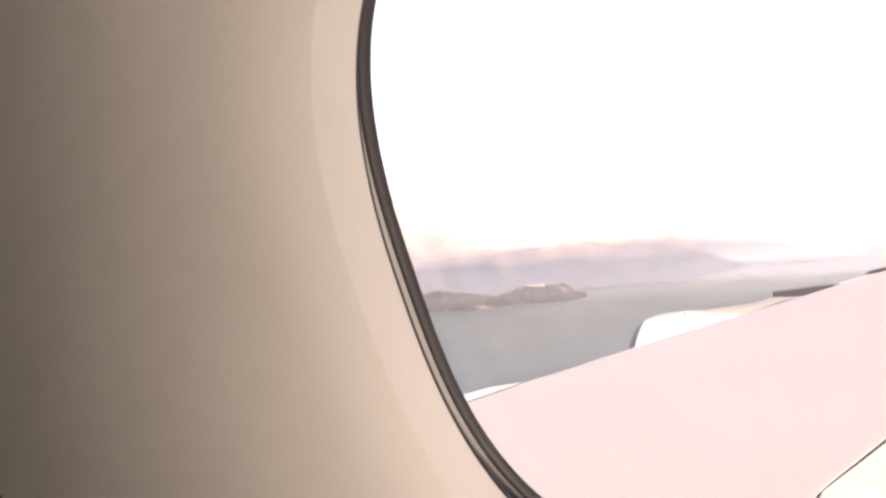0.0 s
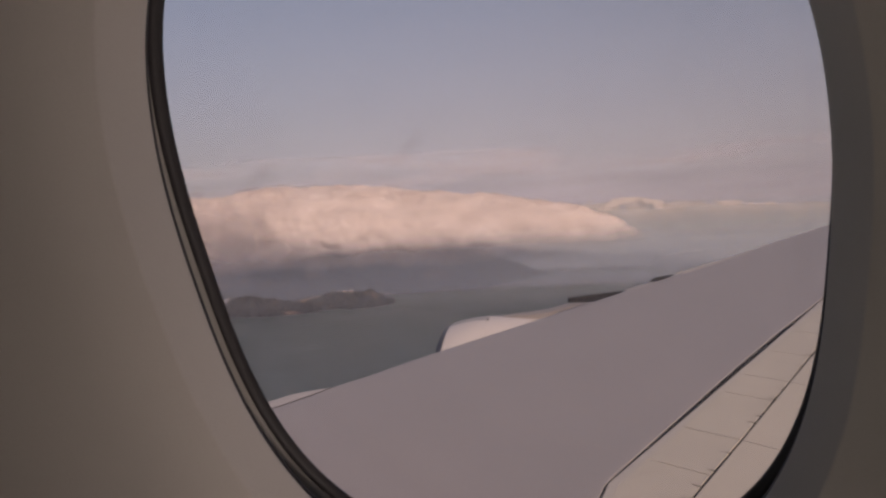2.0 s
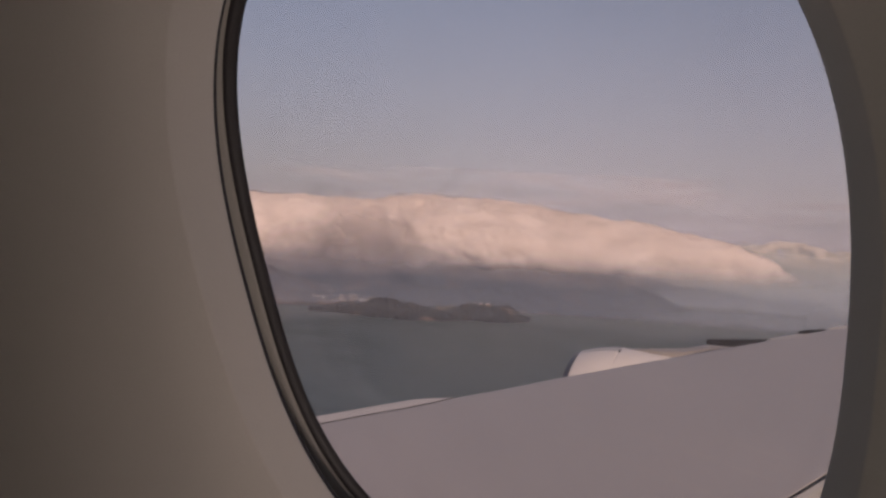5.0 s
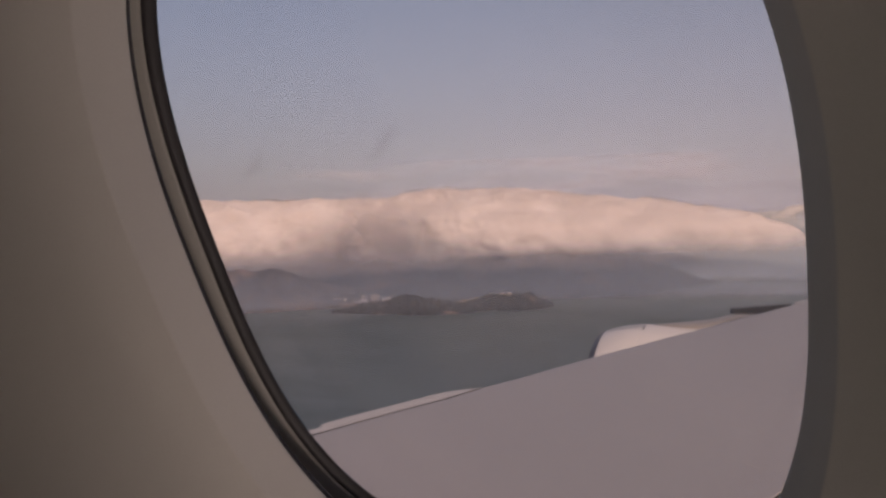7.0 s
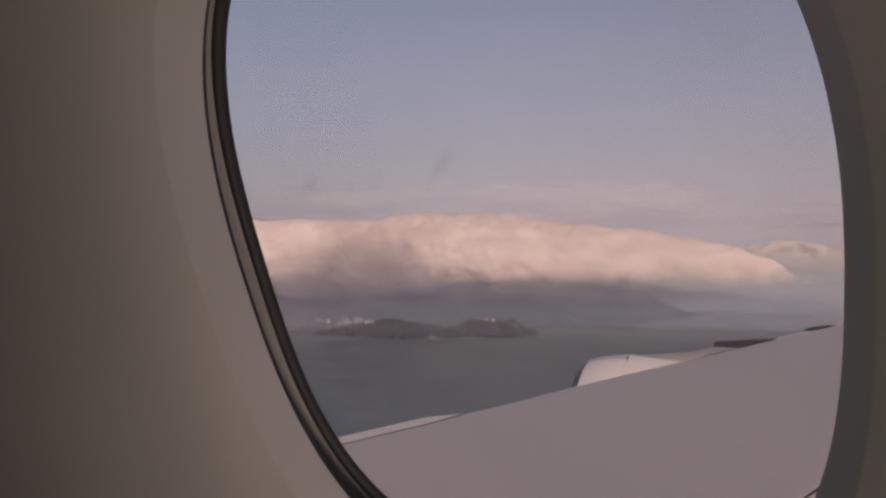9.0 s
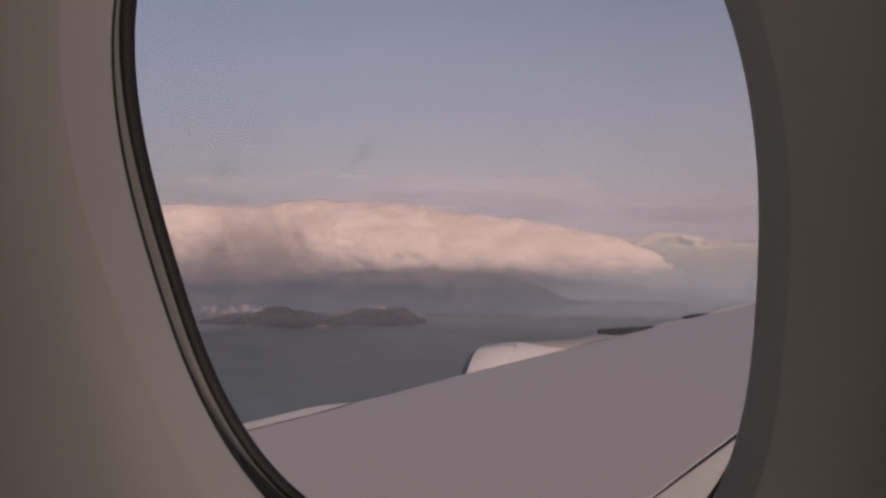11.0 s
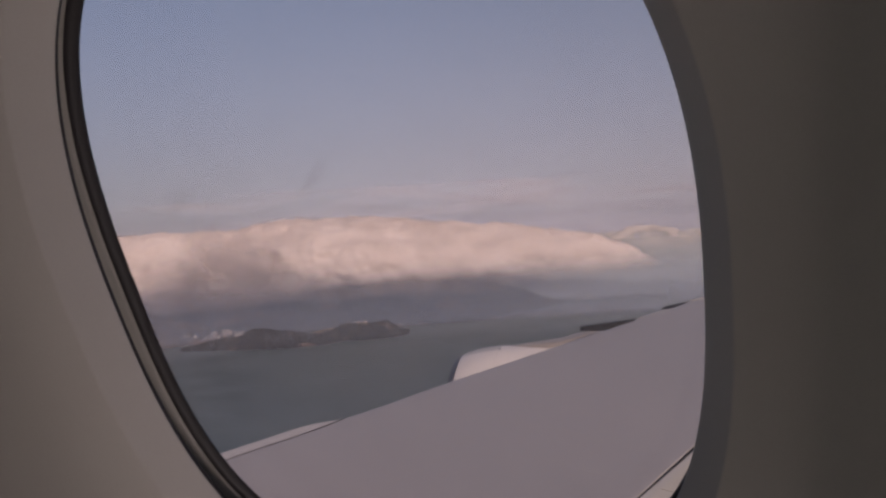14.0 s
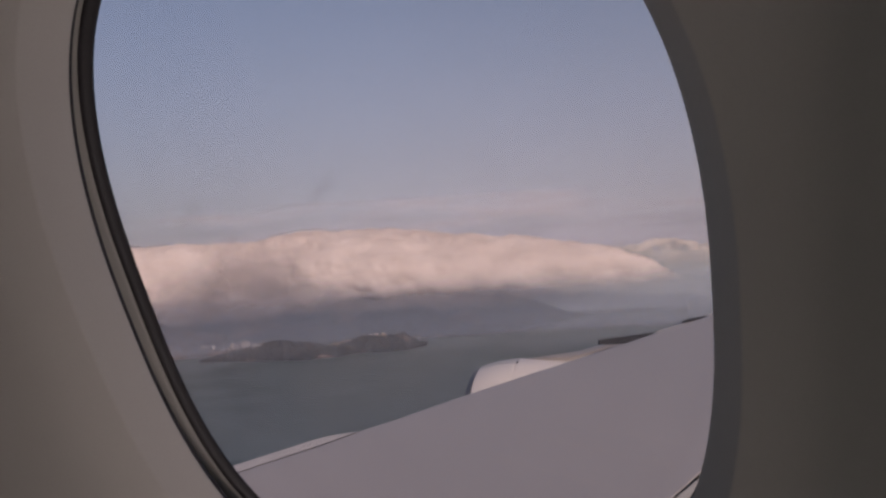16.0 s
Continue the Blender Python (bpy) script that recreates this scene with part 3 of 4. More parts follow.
for y in stations:
    xl, xh, z = x_lead(y), x_hinge(y), wing_z(y)
    c = xh - xl
    prof = [(xh - 0.013, -0.10), (xh - 0.013, -0.002), (xh - 0.0135, -0.0004), (xh - 0.015, 0.0), (xh - 0.08, 0.0)]
    prof += [(xl + c * k, 0.012 * math.sin(math.pi * k)) for k in (0.85, 0.7, 0.55, 0.4, 0.25, 0.12, 0.05, 0.004)]
    prof += [(xl, -0.002), (xl - 0.04, -0.022), (xl - 0.09, -0.065), (xl - 0.14, -0.13), (xl - 0.175, -0.20), (xl - 0.14, -0.30), (xl, -0.42), (xl + c * 0.3, -0.75), (xh, -0.7)]
    loops.append(local(wing, [(px, y, z + pz) for px, pz in prof]))
part("wing_box_skin", loft(loops, caps=True), M_WING, wing, "smooth mid-grey painted wing skin", True).data.polygons.foreach_set("use_smooth", [True] * (len(stations) - 1) * 22 + [False, False])
# cove under the spoilers and flaps, coloured near black to read as shade
loops = []
for y in stations:
    z = wing_z(y)
    loops.append(local(wing, [(x_hinge(y) - 0.028, y, z - 0.055), (x_flap(y) + 2.2, y, z - 0.085), (x_flap(y) + 2.2, y, z - 0.2), (x_hinge(y) - 0.03, y, z - 0.5)]))
part("spoiler_cove", loft(loops, caps=True), M_DARK, wing, "dark recess under the spoilers")

# dark strips fill the gaps and stand in for the shade inside
for nm, line, a0, a1, dz in (("hinge_gap_strip", x_hinge, -0.0125, 0.024, 0.014), ("flap_gap_strip", x_flap, -0.030, 0.030, 0.007)):
    loops = [local(wing, [(line(y) + a0, y, wing_z(y) - dz), (line(y) + a1, y, wing_z(y) - dz), (line(y) + a1, y, wing_z(y) - dz - 0.03), (line(y) + a0, y, wing_z(y) - dz - 0.03)]) for y in stations]
    part(nm, loft(loops, caps=True), M_DARK, wing, "dark strip that puts shade into the gap")

# faint chordwise joints in the skin, ahead of the hinge line
for x, y, run in ((-0.08, 8.24, 2.5), (0.05, 8.84, 1.9), (-0.36, 7.54, 1.5)):
    loops = []
    for k in range(13):
        px, py = x - run * (1 - k / 12), y + 0.56 * run * (1 - k / 12)
        frac = (px - x_lead(py)) / (x_hinge(py) - x_lead(py))
        z = wing_z(py) + 0.012 * math.sin(math.pi * frac) + 0.0012
        loops.append(local(wing, [(px, py, z), (px + 0.004, py + 0.010, z), (px + 0.004, py + 0.010, z - 0.02), (px, py, z - 0.02)]))
    part("panel_joint", loft(loops, caps=True), M_JOINT, wing)

# spoilers and flap panels, parted by cross gaps
cross = [5.0, 5.75, 6.55, 7.41, 8.19, 9.23, 9.83, 10.74, 11.64, 12.55, 13.5, 14.5, 15.6, 16.8, 18.1]
joints = [5.0, 6.55, 8.19, 9.83, 11.64, 13.5, 15.6, 18.1]     # cross gaps that run on through the flap
GAP = 0.006


def cross_point(yh, s):
    """A point s metres aft of the spoiler hinge, along a cross gap."""
    return x_hinge(yh) + s * 0.85, yh - s * 0.527


def to_line(yh, line, extra=0.0):
    s = 0.0
    while cross_point(yh, s)[0] < line(cross_point(yh, s)[1]) + extra and s < 6:
        s += 0.01
    return cross_point(yh, s)


COVER = 0.085       # width of the cover strip along the hinge
for y0, y1 in zip(cross, cross[1:]):
    a, b = cross_point(y0 + GAP, COVER + 0.0235), cross_point(y1 - GAP, COVER + 0.0235)
    c, d = to_line(y1 - GAP, x_flap, -0.012), to_line(y0 + GAP, x_flap, -0.012)
    bend = [cross_point(6.84, COVER + 0.0235)] if y0 < 6.84 < y1 else []
    pts = local(wing, [(p[0], p[1], wing_z(p[1]) + 0.001) for p in (a, *bend, b, c, d)])
    part("spoiler", slab(pts, 0.045, 0.003), M_CREAM, wing)
for y0, y1 in zip(joints, joints[1:]):
    e, f2 = to_line(y1 - GAP, x_flap, 0.010), to_line(y0 + GAP, x_flap, 0.010)
    g2, h2 = to_line(y1 - GAP, x_flap, 1.9), to_line(y0 + GAP, x_flap, 1.9)
    pts = local(wing, [(p[0], p[1], wing_z(p[1]) - dz) for p, dz in ((f2, 0.002), (e, 0.002), (g2, 0.05), (h2, 0.05))])
    part("flap_panel", slab(pts, 0.05, 0.003), M_CREAM, wing)
# cover strip along the hinge, bent where the hinge line turns
for y0, y1 in ((5.0, 6.838), (6.842, 18.1)):
    a, b, c, d = (x_hinge(y0) + 0.019, y0), (x_hinge(y1) + 0.019, y1), cross_point(y1, COVER + 0.022), cross_point(y0, COVER + 0.022)
    pts = local(wing, [(p[0], p[1], wing_z(p[1]) + 0.0005) for p in (a, b, c, d)])
    part("hinge_cover", slab(pts, 0.03, 0.002), M_COVER, wing, "pale cover strip along the spoiler hinge")

for y in (6.56, 6.80, 7.12, 7.50, 8.24, 8.42, 8.92, 9.24, 10.01, 10.46, 11.3, 12.2):
    x = x_flap(y)
    pts = local(wing, [(x - 0.075, y + 0.042, wing_z(y) + 0.007), (x - 0.072, y + 0.052, wing_z(y) + 0.007), (x + 0.018, y - 0.008, wing_z(y) + 0.006), (x + 0.015, y - 0.018, wing_z(y) + 0.006)])
    part("hinge_bracket", slab(pts, 0.03, 0.002), M_DARK, wing, "small dark hinge fitting")


def lead_strip(name, y0, y1, fwd0, fwd1, up0, up1, mat, label, steps=14, back=0.05, bow=1.0):
    """A panel lying along the leading edge, reaching fwd metres ahead of it and standing up metres high."""
    loops = []
    for i in range(steps + 1):
        k = i / steps
        y, fw, up = y0 + (y1 - y0) * k, fwd0 + (fwd1 - fwd0) * (k ** bow), up0 + (up1 - up0) * k
        x, z = x_lead(y), wing_z(y)
        loops.append(local(wing, [(x + back, y, z + 0.004), (x - fw * 0.3, y, z + up * 0.75), (x - fw * 0.7, y, z + up), (x - fw * 0.95, y, z + up * 0.7), (x - fw, y, z + up * 0.2 - 0.03), (x - fw * 0.9, y, z - 0.12), (x + back, y, z - 0.2)]))
    return part(name, loft(loops, caps=True), mat, wing, label, True)


# pale fixed panel ahead of the skin near the wing root, with a stepped inner end and a rounded outer one
loops = []
for y, fwd in ((5.2, 0.02), (6.2, 0.02), (7.0, 0.02), (7.74, 0.02), (7.80, -0.10), (8.0, -0.13), (8.3, -0.15), (8.7, -0.16), (9.0, -0.175), (9.12, -0.165), (9.20, -0.12), (9.28, -0.02), (9.34, 0.06), (9.37, 0.09)):
    x, back, z = -2.83 + 0.755 * (y - 10.86) + fwd, x_lead(y) - 0.012, wing_z(y)
    x = min(x, back - 0.02)
    loops.append(local(wing, [(back, y, z + 0.001), (x + 0.6 * (back - x), y, z + 0.002), (x + 0.03 * (back - x) / 0.3, y, z - 0.003), (x, y, z - 0.030), (x + 0.10 * (back - x), y, z - 0.08), (back, y, z - 0.12)]))
part("leading_edge_panel", loft(loops, caps=True), M_EDGE, wing, "pale leading-edge panel near the wing root")
loops = []
for y in (5.2, 6.2, 7.0, 7.6, 8.0, 8.4, 8.8, 9.1, 9.36):
    x, z = x_lead(y), wing_z(y)
    loops.append(local(wing, [(x - 0.012, y, z + 0.003), (x + 0.006, y, z + 0.004), (x + 0.006, y, z - 0.05), (x - 0.012, y, z - 0.05)]))
part("panel_gap", loft(loops, caps=True), M_DARK, wing, "dark joint behind the pale panel")


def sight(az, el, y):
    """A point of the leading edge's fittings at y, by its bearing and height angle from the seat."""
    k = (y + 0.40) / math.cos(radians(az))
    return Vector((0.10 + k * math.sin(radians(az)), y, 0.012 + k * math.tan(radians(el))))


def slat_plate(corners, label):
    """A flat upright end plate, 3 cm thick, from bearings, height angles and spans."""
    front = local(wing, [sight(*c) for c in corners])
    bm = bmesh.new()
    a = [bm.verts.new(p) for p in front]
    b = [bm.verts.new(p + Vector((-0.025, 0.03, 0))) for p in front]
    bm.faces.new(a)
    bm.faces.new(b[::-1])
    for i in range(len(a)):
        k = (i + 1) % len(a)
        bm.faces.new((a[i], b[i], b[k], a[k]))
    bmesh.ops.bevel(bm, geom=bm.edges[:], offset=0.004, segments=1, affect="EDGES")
    return part("slat_plate", bm, M_SLATSHADE, wing, label)


slat_plate([(-5.60, -6.36, 13.50), (-2.06, -6.05, 14.45), (-2.06, -6.45, 14.45), (-3.88, -6.72, 13.95), (-5.60, -6.70, 13.50)], "slat end plate, its shade put into the dark colour")
slat_plate([(-0.30, -5.50, 15.05), (-0.10, -5.34, 15.10), (0.30, -5.22, 15.25), (1.30, -5.08, 15.60), (1.30, -5.5, 15.60), (-0.30, -5.85, 15.05)], "slat end plate, its shade put into the dark colour")
lead_strip("slat", 14.43, 15.02, 0.15, 0.13, -0.01, -0.01, M_SLAT, "pale leading-edge slat")
lead_strip("slat", 15.65, 18.0, 0.13, 0.05, 0.0, -0.01, M_SLAT, "pale leading-edge slat")
lead_strip("slat", 18.03, 27.0, 0.1, 0.1, -0.01, -0.01, M_WING, "grey leading-edge slat", 20)

# ---- the engine ----
EX, EY, EZ, ER = -3.70, 14.75, -3.68, 1.70
engine = tagged(empty("jet_engine", (EX, EY, EZ)), "white jet engine nacelle hung ahead of the wing", "engine")


def ring(x, r, drop=0.0, count=72):
    return [(x, r * math.sin(2 * math.pi * i / count), r * math.cos(2 * math.pi * i / count) - drop) for i in range(count)]


part("inlet_lip", loft([ring(0.55, 1.30), ring(0.25, 1.31), ring(0.08, 1.36), ring(0.0, 1.44), ring(0.015, 1.49), ring(0.05, 1.53), ring(0.14, 1.568)]), M_LIP, engine, "bare metal inlet lip, its shade put into the colour", True)
part("fan_cowl", loft([ring(0.141, 1.569), ring(0.2, 1.59), ring(0.4, 1.640), ring(0.62, 1.672), ring(0.80, 1.688), ring(0.850, 1.6905), ring(0.8535, 1.689), ring(0.854, 1.68), ring(0.854, 1.66)]), M_WHITE, engine, "white front cowl", True)
part("reverser_cowl", loft([ring(0.858, 1.66), ring(0.858, 1.68), ring(0.8585, 1.689), ring(0.862, 1.691), ring(0.90, 1.6925), ring(1.3, 1.70), ring(1.9, 1.70), ring(2.6, 1.685), ring(3.2, 1.60), ring(3.45, 1.50), ring(3.5, 1.44), ring(3.49, 1.42), ring(3.4, 1.3)]), M_WHITE, engine, "white rear cowl", True)
part("inlet_duct", loft([ring(0.5, 1.301), ring(1.4, 1.36), ring(1.42, 0.4), ring(1.1, 0.22), ring(0.85, 0.03)]), M_DARK, engine, "dark inlet duct with fan hub", True)
part("core_nozzle", loft([ring(3.3, 1.0), ring(4.2, 0.75), ring(4.9, 0.55), ring(4.88, 0.50), ring(4.0, 0.5)]), M_LIP, engine, "bare metal exhaust nozzle", True)
pyl = []
for x, w, top in ((0.90, 0.05, 1.694), (1.2, 0.20, 1.715), (1.6, 0.30, 1.75), (1.95, 0.37, 1.79), (2.25, 0.41, 1.87), (2.5, 0.43, 1.93), (3.4, 0.42, 1.94), (4.4, 0.3, 1.90)):
    pyl.append([(x, -w, 1.40), (x, -w, top - 0.05), (x, -w * 0.7, top - 0.01), (x, 0, top), (x, w * 0.7, top - 0.01), (x, w, top - 0.05), (x, w, 1.40)])
part("pylon", loft(pyl, closed=True, caps=True), M_PYLON, engine, "beige-grey engine pylon fairing", True)
# short dark mark where the cowl joint thickens at its top
notch = []
for x, lift in ((0.856, 0.006), (0.866, 0.007), (0.878, 0.002)):
    notch.append([(x, 1.697 * math.sin(radians(a)) + 0.0, (1.69 + lift) * math.cos(radians(a))) for a in (-12, -11, -10, -8, -6)] + [(x, 1.65 * math.sin(radians(a)), 1.64 * math.cos(radians(a))) for a in (-6, -12)])
part("seam_notch", loft(notch, caps=True), M_DARK, engine, "dark thicker top end of the cowl joint")
part("latch_seam", loft([ring(0.8535, 1.6875), ring(0.8585, 1.6875)]), M_JOINT, engine, "grey cowl joint")
# strip along the top of the front cowl, greyer than its sides
crown = []
for x, r in ((0.19, 1.5865), (0.4, 1.640), (0.62, 1.672), (0.80, 1.688), (0.853, 1.6905)):
    crown.append([(x, (r + 0.003) * math.sin(radians(a)), (r + 0.003) * math.cos(radians(a))) for a in range(-10, 17, 2)] + [(x, (r - 0.02) * math.sin(radians(a)), (r - 0.02) * math.cos(radians(a))) for a in (16, -10)])
part("crown_strip", loft(crown, caps=True), M_CROWN, engine, "grey strip along the top of the front cowl")

# ---- sea, land and sky, seen far below ----
SEA = -330.0


def polar(az, r, z):
    a = radians(az)
    return (r * math.sin(a), r * math.cos(a), z)


def rise(el, r):
    return r * math.tan(radians(el))


bm = bmesh.new()
rings = [0, 400, 900, 1500, 2200, 3000, 3800, 4930]
prev = None
for r in rings:
    row = [bm.verts.new((0, 0, SEA))] if r == 0 else [bm.verts.new(polar(3.75 * i, r, SEA)) for i in range(96)]
    if prev:
        for i in range(96):
            j = (i + 1) % 96
            bm.faces.new((prev[0], row[i], row[j]) if len(prev) == 1 else (prev[i], row[i], row[j], prev[j]))
    prev = row
tagged(part("sea", bm, water_material()), "grey-green sea with faint wind streaks", "sea", kind="structure")


def interp(pairs, x):
    return float(np.interp(x, [p[0] for p in pairs], [p[1] for p in pairs]))


def terrain(name, az0, az1, near, ridge, far, tops, mat, label, rough=14.0, size=160.0, na=260, nr=44, seed=0.0, taper=0.1, canopy=0.0, shoreline=None):
    """Land between two ranges; tops gives the skyline as (azimuth, elevation) at the ridge's range."""
    bm = bmesh.new()
    rows = []
    for i in range(na + 1):
        az = az0 + (az1 - az0) * i / na
        top = max(0.0, rise(interp(tops, az), ridge) - SEA)
        ends = min(1.0, 6.0 * min(i, na - i) / na)
        point = 1 - min(1.0, min(i, na - i) / (taper * na))
        shore = near if shoreline is None else interp(shoreline, az)
        shore += (ridge - shore) * 0.9 * point ** 2
        row = []
        for j in range(nr + 1):
            k = j / nr
            wob = 60 * noise.noise((az * 0.35 + seed, 3.1, 0)) if shoreline is None else 14 * noise.noise((az * 2.2, 3.1, 0))
            r = shore + wob * (1 - k) + (far - shore) * k
            peak = (ridge - shore) / (far - shore)
            shape = (k / peak) if k < peak else max(0.0, (1 - k) / (1 - peak))
            shape = shape ** 0.75
            x, y, _ = polar(az, r, 0)
            n1 = noise.fractal((x / size + seed, y / size, seed), 0.9, 2.1, 6)
            n2 = noise.ridged_multi_fractal((x / size * 0.6, y / size * 0.6, seed + 3), 0.9, 2.0, 5, 0.9, 2.0) - 1.0
            z = top * shape + (rough * n1 + rough * 0.9 * n2 + canopy * (noise.noise((x / 13.0, y / 13.0, seed)) + 0.6 * noise.noise((x / 6.0, y / 6.0, seed)))) * min(1, shape * 1.6) * ends * min(1.0, top / 25.0)
            row.append(bm.verts.new((x, y, SEA + (z if shape > 0.001 else -6) - 1.0)))
        rows.append(row)
    for a, b in zip(rows, rows[1:]):
        for j in range(nr):
            bm.faces.new((a[j], b[j], b[j + 1], a[j + 1]))
    return tagged(part(name, bm, mat, smooth=True), label, "land", kind="structure")


# slate tones of island and hills put distance haze into the woodland's colour
M_ISLAND = land_material("hazy_island_woodland", (0.026, 0.030, 0.037), (0.060, 0.060, 0.066), (0.13, 0.105, 0.10), 0.030, (0.60, 0.72), (0.36, 0.28, 0.25))
M_HILL = land_material("hazy_hill_woodland", (0.028, 0.034, 0.042), (0.050, 0.056, 0.064), (0.115, 0.092, 0.088), 0.008, (0.58, 0.74), (0.22, 0.18, 0.16))
M_BROWN = land_material("bare_brown_hillside", (0.046, 0.040, 0.040), (0.085, 0.070, 0.066), (0.18, 0.125, 0.105), 0.012, (0.50, 0.68), (0.22, 0.18, 0.16))
M_FIELD = land_material("bare_slope_ground", (0.10, 0.085, 0.075), (0.20, 0.165, 0.14), (0.26, 0.21, 0.18), 0.03, (0.45, 0.65))
ISLAND_TOP = [(-32.6, -6.1), (-31.9, -5.72), (-30.8, -5.62), (-29.9, -5.40), (-28.7, -5.28), (-27.9, -5.06), (-27.05, -4.96), (-26.2, -5.13), (-25.3, -5.31), (-24.4, -5.51), (-23.45, -5.60), (-22.5, -5.47),
              (-21.7, -5.20), (-21.1, -5.13), (-20.1, -5.25), (-19.3, -5.02), (-18.8, -5.06), (-18.3, -5.39), (-17.9, -5.64), (-17.4, -5.90), (-17.1, -6.1)]
ISLAND_SHORE = [(-32.6, 3130), (-31.6, 3100), (-29.9, 3037), (-26.2, 2917), (-23.65, 2924), (-22.2, 2990), (-21.1, 2997), (-20.2, 2965), (-18.5, 2986), (-17.1, 3090)]
terrain("island", -32.6, -17.1, 2917, 3140, 3275, ISLAND_TOP, M_ISLAND, "low dark wooded island with pale rocky shore", 9.0, 55.0, 620, 90, 1.7, 0.035, 5.0, ISLAND_SHORE)
terrain("bare_slope", -24.4, -19.5, 3190, 3230, 3284, [(-24.4, -5.75), (-23.64, -5.47), (-22.62, -5.33), (-21.6, -5.10), (-21.0, -5.06), (-20.1, -5.08), (-19.5, -5.6)], M_FIELD, "pale bare slope behind the wooded island", 1.5, 60.0, 120, 24, 2.9)
terrain("hillside_shore", -44, -24.5, 3300, 3620, 3950, [(-44, -2.9), (-36, -2.9), (-35, -3.1), (-34, -3.5), (-32.3, -4.1), (-29.5, -4.75), (-27.7, -4.9), (-25.5, -5.15), (-24.5, -5.3)], M_BROWN, "brown-green hillside running down to the shore", 16.0, 150.0, 240, 44, 5.2)
terrain("mainland_hills", -46, -6.2, 3400, 4120, 4500, [(-46, -2.5), (-36, -2.6), (-30, -2.6), (-24, -2.4), (-18, -2.4), (-14, -2.7), (-12, -2.9), (-10.5, -3.15), (-9.3, -3.5), (-8.3, -3.95), (-7.4, -4.35), (-6.8, -4.55), (-6.2, -4.65)], M_HILL, "long wooded hills with their tops in cloud", 34.0, 260.0, 320, 56, 9.4, 0.2)
terrain("distant_hills", -17, 3.5, 4085, 4200, 4380, [(-17, -3.3), (-12, -3.1), (-9, -3.0), (-6, -3.15), (-4, -3.35), (-2, -3.7), (0, -4.0), (3.5, -4.5)], M_HILL, "hazy distant hills under the cloud", 14.0, 150.0, 200, 30, 6.1)
terrain("far_headland", -5.2, 6.0, 4080, 4230, 4420, [(-5.2, -4.5), (-4.2, -4.4), (-3, -4.05), (-1.8, -3.6), (-0.6, -3.35), (0.8, -3.6), (2.2, -4.0), (4, -4.4), (6, -4.5)], M_HILL, "far hazy headland beyond the strait", 12.0, 120.0, 160, 30, 3.3)

# ---- clouds ----
scene.cycles.transparent_max_bounces = 24


def ease(a, b, x):
    k = min(1.0, max(0.0, (x - a) / (b - a)))
    return k * k * (3 - 2 * k)


def cloud(name, spine, mat, label, seed, swell=30.0, fine=3.0, na=300, nc=64, grow=1.0, arc=(-0.62, 0.50)):
    """A billowing roll, open at the back: spine rows are azimuth, range, base height, top height, depth.
    Towards the tail its folds slant down and aft; small puffs stand along its crest."""
    cols = list(zip(*spine))
    verts, faces = [], []
    for i in range(na + 1):
        az = cols[0][0] + (cols[0][-1] - cols[0][0]) * i / na
        r, z0, z1, dep = (sum(float(np.interp(az + 0.3 * m, cols[0], cols[k])) for m in (-3, -2, -1, 0, 1, 2, 3)) / 7 for k in (1, 2, 3, 4))
        cz, hz = (z0 + z1) / 2, (z1 - z0) / 2
        tip = math.sqrt(max(0.0, min(1.0, 30 * min(i, na - i) / na)))
        slant = ease(-25, -13, az)
        for j in range(nc + 1):
            t = math.pi * (arc[0] + (arc[1] - arc[0]) * j / nc)
            c, s = math.cos(t), math.sin(t)
            c, s = math.copysign(abs(c) ** 0.8, c), math.copysign(abs(s) ** 0.85, s)
            v = Vector(polar(az, r - dep * c * tip * grow, cz + hz * s * tip * grow))
            p = Vector((v.x, v.y, 1.7 * v.z)) / 210.0 + Vector((seed, 0, 0))
            u, h = math.radians(az) * 4000, v.z
            fold = noise.noise(((u + 0.9 * h) / 125.0, (h - 0.9 * u) / 300.0, seed)) + 0.3 * noise.noise(((u + 0.8 * h) / 60.0, (h - 0.8 * u) / 140.0, seed + 5))
            lump = 0.30 * noise.noise(p * 2.3) + 0.12 * noise.noise(p * 4.6) + 0.05 * noise.noise(p * 9.0)
            billow = noise.noise(p) + lump * (1 - 0.5 * slant) + 0.30 * fold * (0.1 + 0.9 * slant)
            billow += (0.45 * (0.4 - math.hypot(noise.noise(p * 1.7), 0.12)) + 0.16 * (0.4 - math.hypot(noise.noise(p * 3.7), 0.12))) * (1 - 0.75 * slant)
            crest = ease(0.55, 0.95, s)
            puffs = 0.9 * noise.noise(p * 2.2) + 0.7 * (0.5 - abs(noise.noise(p * 4.4))) + 0.12 * (0.5 - abs(noise.noise(p * 11.0 + Vector((3, 1, 2)))))
            d = swell * billow * (0.3 + 0.7 * tip) * (1 - 0.55 * crest) + fine * puffs * crest
            nx, ny, _ = polar(az, -c, 0)
            verts.append(v + Vector((nx, ny, s * 0.6)) * d)
    for i in range(na):
        for j in range(nc):
            a = i * (nc + 1) + j
            faces.append((a, a + nc + 1, a + nc + 2, a + 1))
    me = bpy.data.meshes.new(name)
    me.from_pydata(verts, [], faces)
    me.materials.append(mat)
    me.polygons.foreach_set("use_smooth", [True] * len(faces))
    return tagged(new(name, me), label, "cloud", kind="stuff")


CLOUD = (0.90, 0.805, 0.79)
M_CLOUD = vapour_material("sunlit_cloud", CLOUD, -182, -62, 0.0, 1.0, 0.006, 76.0, 0.35, soft_light=0.26, east=(60, -150))


